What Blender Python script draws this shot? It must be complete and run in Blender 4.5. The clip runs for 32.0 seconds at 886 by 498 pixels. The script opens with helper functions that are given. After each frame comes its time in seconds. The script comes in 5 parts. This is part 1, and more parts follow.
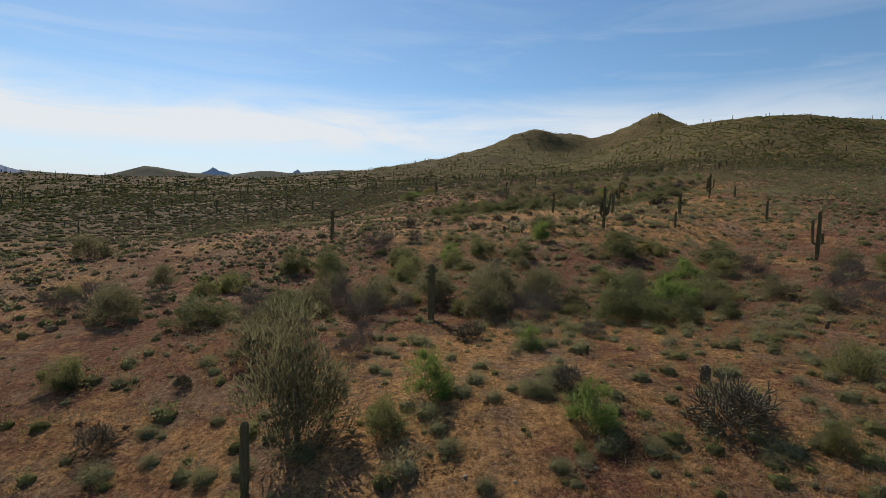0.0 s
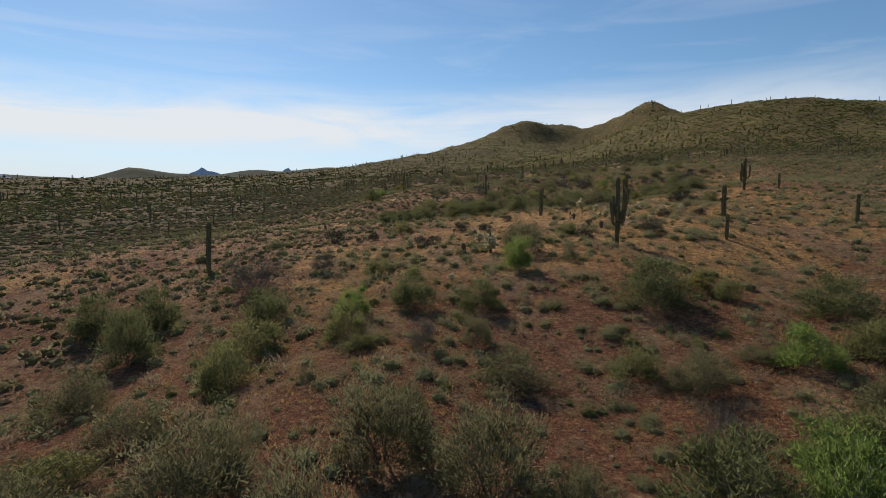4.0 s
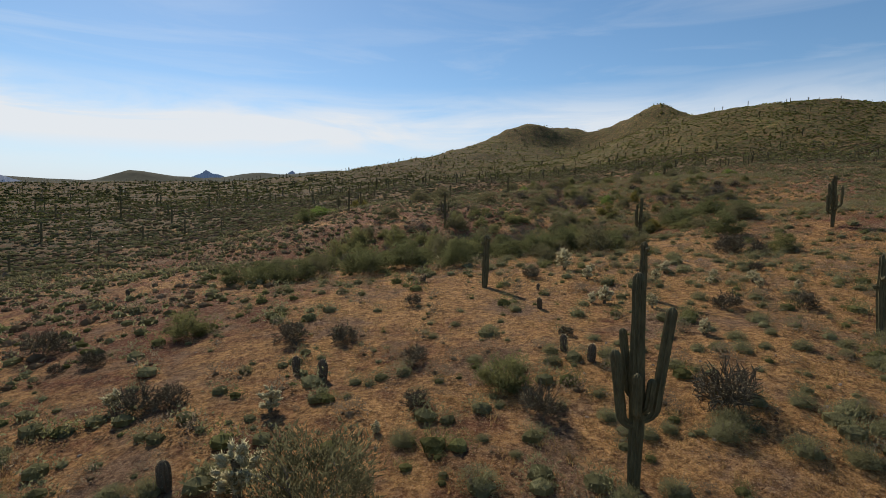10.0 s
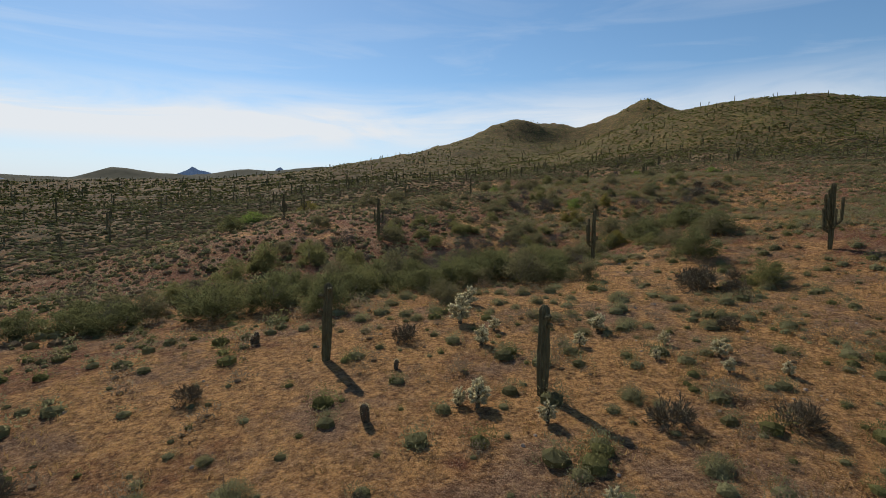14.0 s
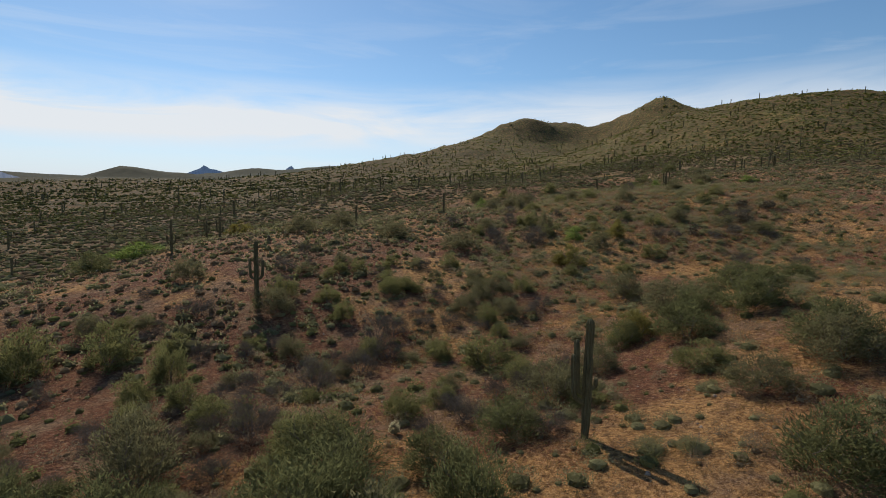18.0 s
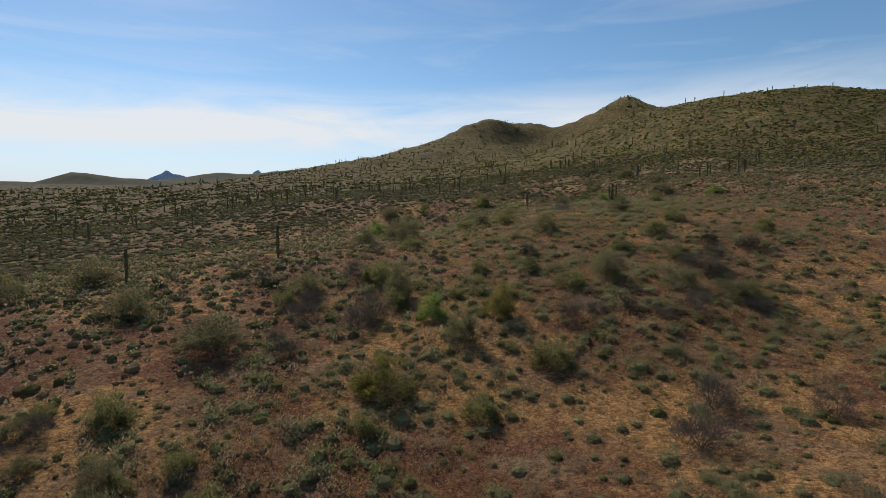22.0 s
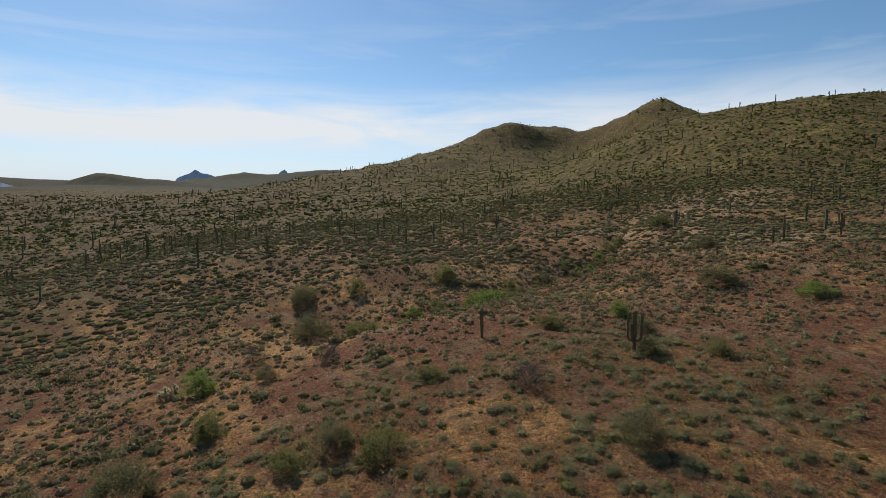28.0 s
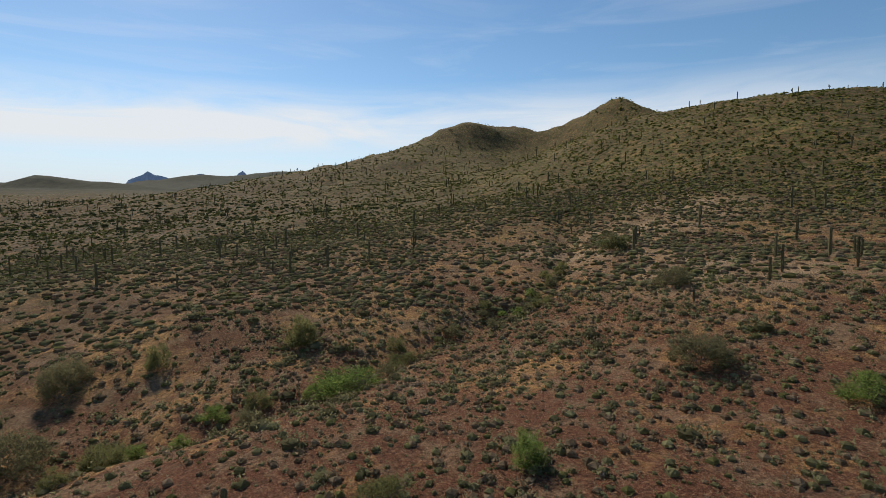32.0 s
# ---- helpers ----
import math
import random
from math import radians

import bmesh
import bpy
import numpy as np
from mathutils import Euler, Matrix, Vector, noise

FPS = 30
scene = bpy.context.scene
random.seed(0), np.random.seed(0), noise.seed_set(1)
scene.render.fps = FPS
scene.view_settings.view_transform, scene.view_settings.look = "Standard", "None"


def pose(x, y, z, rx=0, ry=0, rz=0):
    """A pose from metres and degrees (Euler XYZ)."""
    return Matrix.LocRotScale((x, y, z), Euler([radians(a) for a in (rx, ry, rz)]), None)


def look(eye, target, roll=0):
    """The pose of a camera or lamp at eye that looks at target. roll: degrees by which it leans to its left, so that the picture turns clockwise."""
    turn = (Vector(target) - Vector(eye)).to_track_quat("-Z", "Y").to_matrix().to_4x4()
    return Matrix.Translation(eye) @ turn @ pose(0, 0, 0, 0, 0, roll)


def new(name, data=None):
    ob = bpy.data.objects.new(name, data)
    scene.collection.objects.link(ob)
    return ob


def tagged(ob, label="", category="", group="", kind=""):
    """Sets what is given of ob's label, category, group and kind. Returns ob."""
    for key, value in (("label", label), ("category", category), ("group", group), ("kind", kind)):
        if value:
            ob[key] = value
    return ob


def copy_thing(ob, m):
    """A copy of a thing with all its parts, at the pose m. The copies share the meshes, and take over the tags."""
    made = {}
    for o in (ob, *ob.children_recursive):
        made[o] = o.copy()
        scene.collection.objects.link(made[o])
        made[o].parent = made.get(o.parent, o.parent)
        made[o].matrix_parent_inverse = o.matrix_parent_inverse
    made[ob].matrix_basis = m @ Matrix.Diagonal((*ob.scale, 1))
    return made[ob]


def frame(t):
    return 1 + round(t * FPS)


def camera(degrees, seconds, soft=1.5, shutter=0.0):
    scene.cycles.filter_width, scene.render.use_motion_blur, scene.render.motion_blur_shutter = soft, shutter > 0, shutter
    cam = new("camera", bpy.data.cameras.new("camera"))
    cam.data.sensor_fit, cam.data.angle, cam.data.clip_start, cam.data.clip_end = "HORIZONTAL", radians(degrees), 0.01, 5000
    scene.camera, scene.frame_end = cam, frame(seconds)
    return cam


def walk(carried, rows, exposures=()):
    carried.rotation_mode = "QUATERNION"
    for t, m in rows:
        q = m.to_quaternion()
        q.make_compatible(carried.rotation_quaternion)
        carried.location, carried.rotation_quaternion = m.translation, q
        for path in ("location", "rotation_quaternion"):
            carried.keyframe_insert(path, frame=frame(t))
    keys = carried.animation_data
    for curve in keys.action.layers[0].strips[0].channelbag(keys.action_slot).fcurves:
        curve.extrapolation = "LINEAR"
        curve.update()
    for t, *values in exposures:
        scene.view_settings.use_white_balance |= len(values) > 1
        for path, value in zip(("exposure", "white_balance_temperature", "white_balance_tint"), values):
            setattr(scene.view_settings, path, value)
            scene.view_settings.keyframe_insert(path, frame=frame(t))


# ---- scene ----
cam = camera(79.6, 32.0, 0.5)
PATH = [
    (0, (-9.99, -42.652, 4.377), (-10.065, -40.656, 4.269), 1.89),
    (0.5, (-10.228, -41.278, 4.365), (-10.345, -39.284, 4.249), 1.85),
    (1, (-10.563, -39.026, 4.408), (-10.711, -37.035, 4.285), 1.72),
    (1.5, (-10.718, -36.003, 4.586), (-10.868, -34.012, 4.46), 1.57),
    (2, (-10.442, -32.31, 4.878), (-10.586, -30.319, 4.749), 1.31),
    (2.5, (-9.68, -28.102, 5.219), (-9.806, -26.11, 5.089), 1.03),
    (3, (-8.415, -23.57, 5.593), (-8.5, -21.576, 5.467), 0.81),
    (3.5, (-6.596, -18.914, 6.027), (-6.648, -16.919, 5.902), 0.59),
    (5.5, (0.864, 0.289, 7.58), (0.792, 2.284, 7.45), 0.46),
    (6, (2.013, 5.466, 8.157), (1.935, 7.46, 8.029), 0.48),
    (6.5, (2.797, 9.507, 8.856), (2.727, 11.502, 8.732), 0.49),
    (7, (3.298, 12.357, 9.575), (3.231, 14.353, 9.459), 0.65),
    (7.5, (3.581, 14.011, 10.166), (3.517, 16.007, 10.055), 0.73),
    (8, (3.726, 14.857, 10.357), (3.663, 16.853, 10.247), 0.79),
    (8.5, (4.047, 15.838, 10.397), (3.983, 17.834, 10.286), 0.77),
    (9, (4.644, 17.552, 10.512), (4.576, 19.547, 10.399), 0.78),
    (9.5, (5.113, 19.513, 10.763), (5.042, 21.508, 10.648), 0.81),
    (10, (5.35, 20.771, 11.575), (5.274, 22.766, 11.461), 0.85),
    (10.5, (5.408, 20.979, 12.661), (5.33, 22.975, 12.548), 0.86),
    (11, (5.566, 21.219, 12.908), (5.498, 23.214, 12.793), 0.73),
    (11.5, (6.383, 21.977, 13.076), (6.342, 23.973, 12.96), 0.58),
    (12, (7.782, 23.173, 13.27), (7.757, 25.17, 13.152), 0.52),
    (12.5, (9.209, 25.088, 13.451), (9.185, 27.085, 13.33), 0.51),
    (13, (10.611, 27.665, 13.597), (10.583, 29.661, 13.473), 0.58),
    (13.5, (11.968, 30.804, 13.733), (11.934, 32.8, 13.606), 0.6),
    (15.5, (17.133, 45.256, 14.252), (17.074, 47.251, 14.121), 0.67),
    (16, (18.398, 49.434, 14.609), (18.337, 51.429, 14.477), 0.63),
    (16.5, (19.429, 53.609, 15.157), (19.363, 55.604, 15.026), 0.65),
    (17, (20.266, 57.258, 16.108), (20.194, 59.253, 15.976), 0.76),
    (17.5, (20.999, 60.661, 17.452), (20.922, 62.656, 17.321), 0.78),
    (18, (21.659, 63.973, 19.02), (21.574, 65.966, 18.887), 0.86),
    (18.5, (22.232, 67.145, 20.064), (22.15, 69.139, 19.93), 0.78),
    (19, (23.161, 70.739, 20.591), (23.08, 72.733, 20.457), 0.7),
    (19.5, (24.43, 74.635, 21.216), (24.375, 76.63, 21.081), 0.57),
    (20, (26.216, 78.849, 21.813), (26.187, 80.845, 21.68), 0.42),
    (20.5, (28.611, 83.247, 22.423), (28.596, 85.243, 22.292), 0.25),
    (21, (31.541, 87.963, 23.082), (31.534, 89.959, 22.954), 0.12),
    (21.5, (34.79, 92.746, 23.67), (34.796, 94.742, 23.543), -0.0),
    (22, (38.349, 97.791, 24.251), (38.361, 99.787, 24.125), -0.04),
    (22.5, (41.604, 102.986, 24.893), (41.604, 104.982, 24.768), 0.0),
    (23, (44.297, 107.982, 25.635), (44.271, 109.978, 25.508), 0.14),
    (23.5, (46.593, 112.988, 26.131), (46.566, 114.984, 26.003), 0.16),
    (24, (48.859, 118.179, 26.744), (48.828, 120.175, 26.617), 0.17),
    (24.5, (50.489, 122.85, 28.593), (50.447, 124.845, 28.465), 0.27),
    (25, (51.732, 127.126, 30.725), (51.684, 129.121, 30.599), 0.3),
    (25.5, (52.667, 131.12, 32.507), (52.616, 133.115, 32.38), 0.27),
    (26, (53.406, 134.895, 34.388), (53.345, 136.89, 34.26), 0.24),
    (26.5, (53.977, 138.455, 36.31), (53.908, 140.45, 36.181), 0.28),
    (28.5, (55.368, 150.811, 40.599), (55.277, 152.805, 40.469), 0.49),
    (29, (56.109, 154.475, 41.053), (56.025, 156.469, 40.923), 0.5),
    (29.5, (57.088, 158.443, 41.579), (57.011, 160.437, 41.447), 0.43),
    (30, (58.356, 162.712, 41.976), (58.283, 164.706, 41.844), 0.43),
    (30.5, (59.895, 167.329, 42.412), (59.834, 169.324, 42.279), 0.34),
    (31, (62.108, 172.076, 42.956), (62.094, 174.072, 42.827), 0.22),
    (31.5, (64.926, 176.814, 43.333), (64.947, 178.81, 43.207), 0.08),
    (32, (68.133, 181.54, 43.722), (68.171, 183.536, 43.596), 0.04),
]
walk(cam, [(t, look(eye, target, roll)) for t, eye, target, roll in PATH])

# ---- world, sun ----
SUN_AZ, SUN_EL = radians(118.5), radians(39.0)      # counter-clockwise from +x; height
world = bpy.data.worlds.new("desert_sky")
scene.world = world
world.use_nodes = True
wn, wl = world.node_tree.nodes, world.node_tree.links
wn.clear()


def wnode(kind, **values):
    n = wn.new(kind)
    for key, v in values.items():
        n.inputs[key].default_value = v
    return n


def wmath(op, a, b=None, clamp=False):
    n = wn.new("ShaderNodeMath")
    n.operation, n.use_clamp = op, clamp
    for i, v in enumerate((a, b)):
        if v is None:
            continue
        if isinstance(v, (int, float)):
            n.inputs[i].default_value = v
        else:
            wl.new(v, n.inputs[i])
    return n.outputs[0]


sky = wn.new("ShaderNodeTexSky")
sky.sky_type, sky.sun_disc = "NISHITA", False
sky.sun_elevation, sky.sun_rotation = SUN_EL, radians(90) - SUN_AZ
sky.altitude, sky.air_density, sky.dust_density, sky.ozone_density = 800, 1.0, 0.25, 2.2
coord = wn.new("ShaderNodeTexCoord")
split = wn.new("ShaderNodeSeparateXYZ")
wl.new(coord.outputs["Generated"], split.inputs[0])
stretch = wn.new("ShaderNodeMapping")
stretch.inputs["Scale"].default_value = (1.1, 1.1, 8.0)
wl.new(coord.outputs["Generated"], stretch.inputs["Vector"])
veil = wnode("ShaderNodeTexNoise", Scale=2.3, Detail=9.0, Roughness=0.58, Distortion=0.6)
wl.new(stretch.outputs[0], veil.inputs["Vector"])
# a bank of cirrus low over the horizon, thin streaks above it
up = split.outputs["Z"]
slant = wmath("SUBTRACT", up, wmath("MULTIPLY", split.outputs["X"], 0.02))
bank = wmath("MULTIPLY", wmath("MULTIPLY", wmath("SUBTRACT", slant, 0.105), 24.0, True),
             wmath("MULTIPLY", wmath("SUBTRACT", 0.238, slant), 15.0, True))
bank = wmath("MULTIPLY", bank, wmath("MULTIPLY", wmath("SUBTRACT", veil.outputs[0], 0.24), 3.2, True), True)
bank = wmath("MULTIPLY", bank, wmath("SUBTRACT", 1.05, wmath("MULTIPLY", split.outputs["X"], 0.75)), True)
streaks = wmath("MULTIPLY", wmath("MULTIPLY", wmath("SUBTRACT", veil.outputs[0], 0.47), 3.2, True),
                wmath("MULTIPLY", wmath("SUBTRACT", 0.46, up), 3.0, True))
low_haze = wmath("MULTIPLY", wmath("SUBTRACT", 0.16, up), 9.0, True)
cover = wmath("MAXIMUM", wmath("MULTIPLY", bank, 0.94), wmath("MULTIPLY", streaks, 0.55))
tone = wn.new("ShaderNodeHueSaturation")
tone.inputs["Hue"].default_value = 0.495
tone.inputs["Saturation"].default_value, tone.inputs["Value"].default_value = 1.12, 1.24
wl.new(sky.outputs[0], tone.inputs["Color"])
haze = wn.new("ShaderNodeMix")
haze.data_type = "RGBA"
wl.new(wmath("MULTIPLY", low_haze, 0.88), haze.inputs["Factor"])
wl.new(tone.outputs[0], haze.inputs["A"])
haze.inputs["B"].default_value = (7.9, 8.6, 9.4, 1)
blend = wn.new("ShaderNodeMix")
blend.data_type = "RGBA"
wl.new(cover, blend.inputs["Factor"])
wl.new(haze.outputs["Result"], blend.inputs["A"])
blend.inputs["B"].default_value = (9.3, 9.6, 9.95, 1)
back = wnode("ShaderNodeBackground", Strength=0.085)
wl.new(blend.outputs["Result"], back.inputs["Color"])
wout = wn.new("ShaderNodeOutputWorld")
wl.new(back.outputs[0], wout.inputs["Surface"])

sun_data = bpy.data.lights.new("sun", "SUN")
sun_data.energy, sun_data.angle, sun_data.color = 4.4, radians(0.6), (1.0, 0.91, 0.77)
sun = new("sun", sun_data)
toward = Vector((math.cos(SUN_AZ) * math.cos(SUN_EL), math.sin(SUN_AZ) * math.cos(SUN_EL), math.sin(SUN_EL)))
sun.matrix_basis = look(tuple(toward * 300), (0, 0, 0))


# ---- materials ----
class Nodes:
    """A small helper to write node trees shortly."""

    def __init__(self, name):
        self.mat = bpy.data.materials.new(name)
        self.mat.use_nodes = True
        self.n, self.l = self.mat.node_tree.nodes, self.mat.node_tree.links
        self.n.clear()
        self.out = self.n.new("ShaderNodeOutputMaterial")
        self.geo = self.n.new("ShaderNodeNewGeometry")
        self.pos = self.geo.outputs["Position"]

    def put(self, node, **values):
        for key, v in values.items():
            key = key.replace("_", " ")
            if isinstance(v, bpy.types.NodeSocket):
                self.l.new(v, node.inputs[key])
            else:
                node.inputs[key].default_value = v
        return node

    def noise(self, scale, detail=4.0, rough=0.55, vector=None, stretch=None):
        v = vector or self.pos
        if stretch:
            m = self.put(self.n.new("ShaderNodeMapping"), Vector=v, Scale=stretch)
            v = m.outputs[0]
        return self.put(self.n.new("ShaderNodeTexNoise"), Vector=v, Scale=scale, Detail=detail, Roughness=rough).outputs["Fac"]

    def spots(self, scale, feature="F1"):
        v = self.n.new("ShaderNodeTexVoronoi")
        v.feature = feature
        return self.put(v, Vector=self.pos, Scale=scale).outputs["Distance"]

    def step(self, fac, lo, hi):
        return self.put(self.n.new("ShaderNodeMapRange"), Value=fac, From_Min=lo, From_Max=hi).outputs[0]

    def mix(self, fac, a, b, mode="MIX"):
        m = self.n.new("ShaderNodeMix")
        m.data_type, m.blend_type = "RGBA", mode
        for key, v in (("Factor", fac), ("A", a), ("B", b)):
            if isinstance(v, bpy.types.NodeSocket):
                self.l.new(v, m.inputs[key])
            else:
                m.inputs[key].default_value = (*v, 1) if isinstance(v, tuple) and len(v) == 3 else v
        return m.outputs["Result"]

    def bump(self, height, strength, distance):
        return self.put(self.n.new("ShaderNodeBump"), Height=height, Strength=strength, Distance=distance).outputs["Normal"]

    def principled(self, colour, rough=0.9, normal=None, spec=0.2):
        p = self.put(self.n.new("ShaderNodeBsdfPrincipled"), Base_Color=colour if isinstance(colour, bpy.types.NodeSocket) else (*colour, 1), Roughness=rough)
        p.inputs["Specular IOR Level"].default_value = spec
        if normal is not None:
            self.l.new(normal, p.inputs["Normal"])
        self.l.new(p.outputs[0], self.out.inputs["Surface"])
        return self.mat


def ground_material():
    k = Nodes("desert_ground")
    patch, mid = k.noise(0.085, 6, 0.62), k.noise(0.6, 6, 0.68)
    fine, grain = k.noise(5.0, 6, 0.75), k.noise(21.0, 5, 0.8)
    gold = k.mix(k.step(fine, 0.3, 0.7), (0.41, 0.188, 0.066), (0.86, 0.485, 0.188))
    rust = k.mix(k.step(fine, 0.3, 0.7), (0.135, 0.047, 0.027), (0.320, 0.122, 0.066))
    gravel = k.mix(k.step(grain, 0.3, 0.7), (0.215, 0.118, 0.068), (0.49, 0.298, 0.180))

    def weighed(value, weight, more):
        m = k.n.new("ShaderNodeMath")
        m.operation = "MULTIPLY_ADD"
        k.l.new(value, m.inputs[0])
        m.inputs[1].default_value = weight
        if isinstance(more, float):
            m.inputs[2].default_value = more
        else:
            k.l.new(more, m.inputs[2])
        return m.outputs[0]

    def away(centre):
        d = k.n.new("ShaderNodeVectorMath")
        d.operation = "DISTANCE"
        k.l.new(k.pos, d.inputs[0])
        d.inputs[1].default_value = centre
        return d.outputs["Value"]

    # the crowns of the knolls are golden, the slopes between them rusty
    # on banks sloping away from the sun, extra rust also stands in for shade
    where = weighed(mid, 0.55, patch)
    for centre, reach in (((14, 54, 6), 40.0), ((30, 72, 9), 22.0), ((-6, -24, -3), 26.0), ((37, 135, 13), 9.0), ((34, 146, 15), 8.0), ((19, 125, 11), 8.0), ((56, 122, 14), 10.0), ((22, 225, 23), 12.0), ((67, 166, 21), 8.0), ((36, 223, 23), 12.0), ((52, 98, 14), 16.0), ((8, 93, 9), -20.0), ((8, 110, 10), -22.0), ((-24, -2, -3), -14.0), ((12, 0, -2), -14.0), ((58, 214, 24), -30.0), ((33, 217, 22), 9.0), ((62, 226, 24), 8.0), ((84, 222, 28), -30.0), ((-6, 8, -2), -20.0), ((16, 11, 0), -18.0), ((-32, 10, -3), -20.0), ((19, 126, 12), 6.0), ((38, 132, 13), 9.0), ((12, 114, 10), 6.0), ((21, 112, 9), 6.0), ((37, 139, 14), 9.0), ((41, 135, 14), 9.0), ((50, 129, 13), 7.5), ((73, 145, 17), 10.5), ((39, 145, 16), 7.5), ((70, 146, 17), 9.0), ((27, 252, 25), 10.5), ((76, 236, 26), 10.5), ((20, 76, 8), 9.0), ((32, 88, 10), 6.0), ((23, 66, 8), 10.5), ((33, 191, 21), 9.0), ((58, 188, 24), 7.5), ((-9, 8, -1), -15.0), ((5, 13, 0), -15.0), ((-28, 12, -4), -16.0), ((57, 145, 17), -16.0), ((60, 148, 18), -13.0), ((64, 152, 19), -14.0), ((28, 147, 15), -13.0), ((52, 151, 18), -12.0), ((42, 142, 16), 5.0)):
        where = weighed(k.step(away(centre), abs(reach), abs(reach) * 0.4), 0.14 if reach > 0 else -0.085, where)
    c = k.mix(k.step(where, 0.755, 0.915), rust, gold)
    c = k.mix(k.step(k.noise(0.19, 7, 0.7), 0.50, 0.61), c, gravel)
    # stubble, bare soil with painted shade between the blades, pale pebbles
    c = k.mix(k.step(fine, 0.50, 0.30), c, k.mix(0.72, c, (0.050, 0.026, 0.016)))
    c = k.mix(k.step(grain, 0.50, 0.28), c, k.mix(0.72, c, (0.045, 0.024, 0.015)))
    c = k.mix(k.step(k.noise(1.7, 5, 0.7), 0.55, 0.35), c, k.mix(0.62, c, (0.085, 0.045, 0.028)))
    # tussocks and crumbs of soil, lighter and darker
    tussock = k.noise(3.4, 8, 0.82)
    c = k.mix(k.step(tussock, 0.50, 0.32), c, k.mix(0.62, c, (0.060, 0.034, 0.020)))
    c = k.mix(k.step(tussock, 0.52, 0.68), c, k.mix(0.42, c, (0.88, 0.58, 0.28)))
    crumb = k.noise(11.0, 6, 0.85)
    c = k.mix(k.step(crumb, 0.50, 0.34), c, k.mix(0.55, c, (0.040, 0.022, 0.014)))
    c = k.mix(k.step(crumb, 0.54, 0.68), c, k.mix(0.50, c, (0.90, 0.66, 0.44)))
    c = k.mix(k.step(k.spots(8.0), 0.15, 0.05), c, (0.62, 0.48, 0.37))
    c = k.mix(k.step(k.spots(15.0), 0.22, 0.08), c, k.mix(0.5, c, (0.70, 0.52, 0.33)))
    # far slopes carry a close cover of low green plants
    apart = away((40, 60, 10))
    turned = k.put(k.n.new("ShaderNodeMapping"), Vector=k.pos, Location=(0, 0, 0), Rotation=(0, 0, radians(19.5)))
    along = k.put(k.n.new("ShaderNodeMapping"), Vector=turned.outputs[0], Scale=(1.0, 0.45, 0.2))
    spread_out = k.n.new("ShaderNodeVectorMath")
    spread_out.operation = "DISTANCE"
    k.l.new(along.outputs[0], spread_out.inputs[0])
    spread_out.inputs[1].default_value = (3.0, 43.4, 2.0)
    beside = spread_out.outputs["Value"]
    cover = k.n.new("ShaderNodeMath")
    cover.operation = "MULTIPLY"
    k.l.new(k.step(beside, 60.0, 140.0), cover.inputs[0])
    k.l.new(k.put(k.n.new("ShaderNodeMapRange"), Value=k.noise(0.35, 5, 0.7), From_Min=0.36, From_Max=0.60, To_Min=0.40, To_Max=1.0).outputs[0], cover.inputs[1])
    green = k.mix(k.step(k.noise(0.014, 5, 0.6), 0.38, 0.62), (0.056, 0.058, 0.020), (0.100, 0.109, 0.030))
    side = k.n.new("ShaderNodeSeparateXYZ")
    k.l.new(k.pos, side.inputs[0])
    # the lower plain is browner than the hillside
    brown = k.mix(k.step(k.noise(0.02, 6, 0.65), 0.36, 0.64), (0.046, 0.043, 0.020), (0.086, 0.071, 0.034))
    green = k.mix(k.step(side.outputs["X"], -70.0, 50.0), brown, green)
    green = k.mix(k.step(side.outputs["Z"], 42.0, 75.0), green, k.mix(0.30, green, (0.130, 0.140, 0.036)))
    shrubs = k.mix(k.step(k.spots(0.42), 0.62, 0.40), green, k.mix(0.74, green, (0.026, 0.029, 0.012)))
    green = k.mix(k.step(k.spots(0.85), 0.50, 0.34), shrubs, k.mix(0.5, shrubs, (0.028, 0.030, 0.014)))
    thicket = k.noise(0.11, 8, 0.8)
    green = k.mix(k.step(thicket, 0.52, 0.36), green, k.mix(0.55, green, (0.024, 0.027, 0.012)))
    green = k.mix(k.step(thicket, 0.56, 0.70), green, k.mix(0.25, green, (0.17, 0.140, 0.065)))
    # a pale bare spur beside the last wash
    bare = k.step(k.noise(0.16, 6, 0.7), 0.66, 0.40)
    spur = None
    for centre, reach in (((100, 291, 36), 22.0), ((118, 312, 40), 22.0), ((142, 335, 46), 24.0), ((112, 262, 35), 22.0)):
        m = k.n.new("ShaderNodeMath")
        m.operation = "MAXIMUM"
        m.inputs[1].default_value = 0.0
        k.l.new(k.step(away(centre), reach, reach * 0.35), m.inputs[0])
        if spur is not None:
            k.l.new(spur, m.inputs[1])
        spur = m.outputs[0]
    m = k.n.new("ShaderNodeMath")
    m.operation = "MULTIPLY"
    k.l.new(spur, m.inputs[0])
    k.l.new(bare, m.inputs[1])
    spur = m.outputs[0]
    c = k.mix(cover.outputs[0], c, green)
    c = k.mix(spur, c, k.mix(k.step(grain, 0.3, 0.7), (0.24, 0.155, 0.088), (0.47, 0.33, 0.20)))
    # the plain far beyond turns a darker, mottled olive
    c = k.mix(k.step(apart, 900.0, 2000.0), c, k.mix(k.step(k.noise(0.03, 7, 0.75), 0.35, 0.65), (0.032, 0.035, 0.023), (0.066, 0.063, 0.042)))
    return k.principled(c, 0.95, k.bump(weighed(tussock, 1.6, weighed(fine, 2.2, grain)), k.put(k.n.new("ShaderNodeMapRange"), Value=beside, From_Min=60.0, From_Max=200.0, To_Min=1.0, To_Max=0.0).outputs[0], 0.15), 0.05)


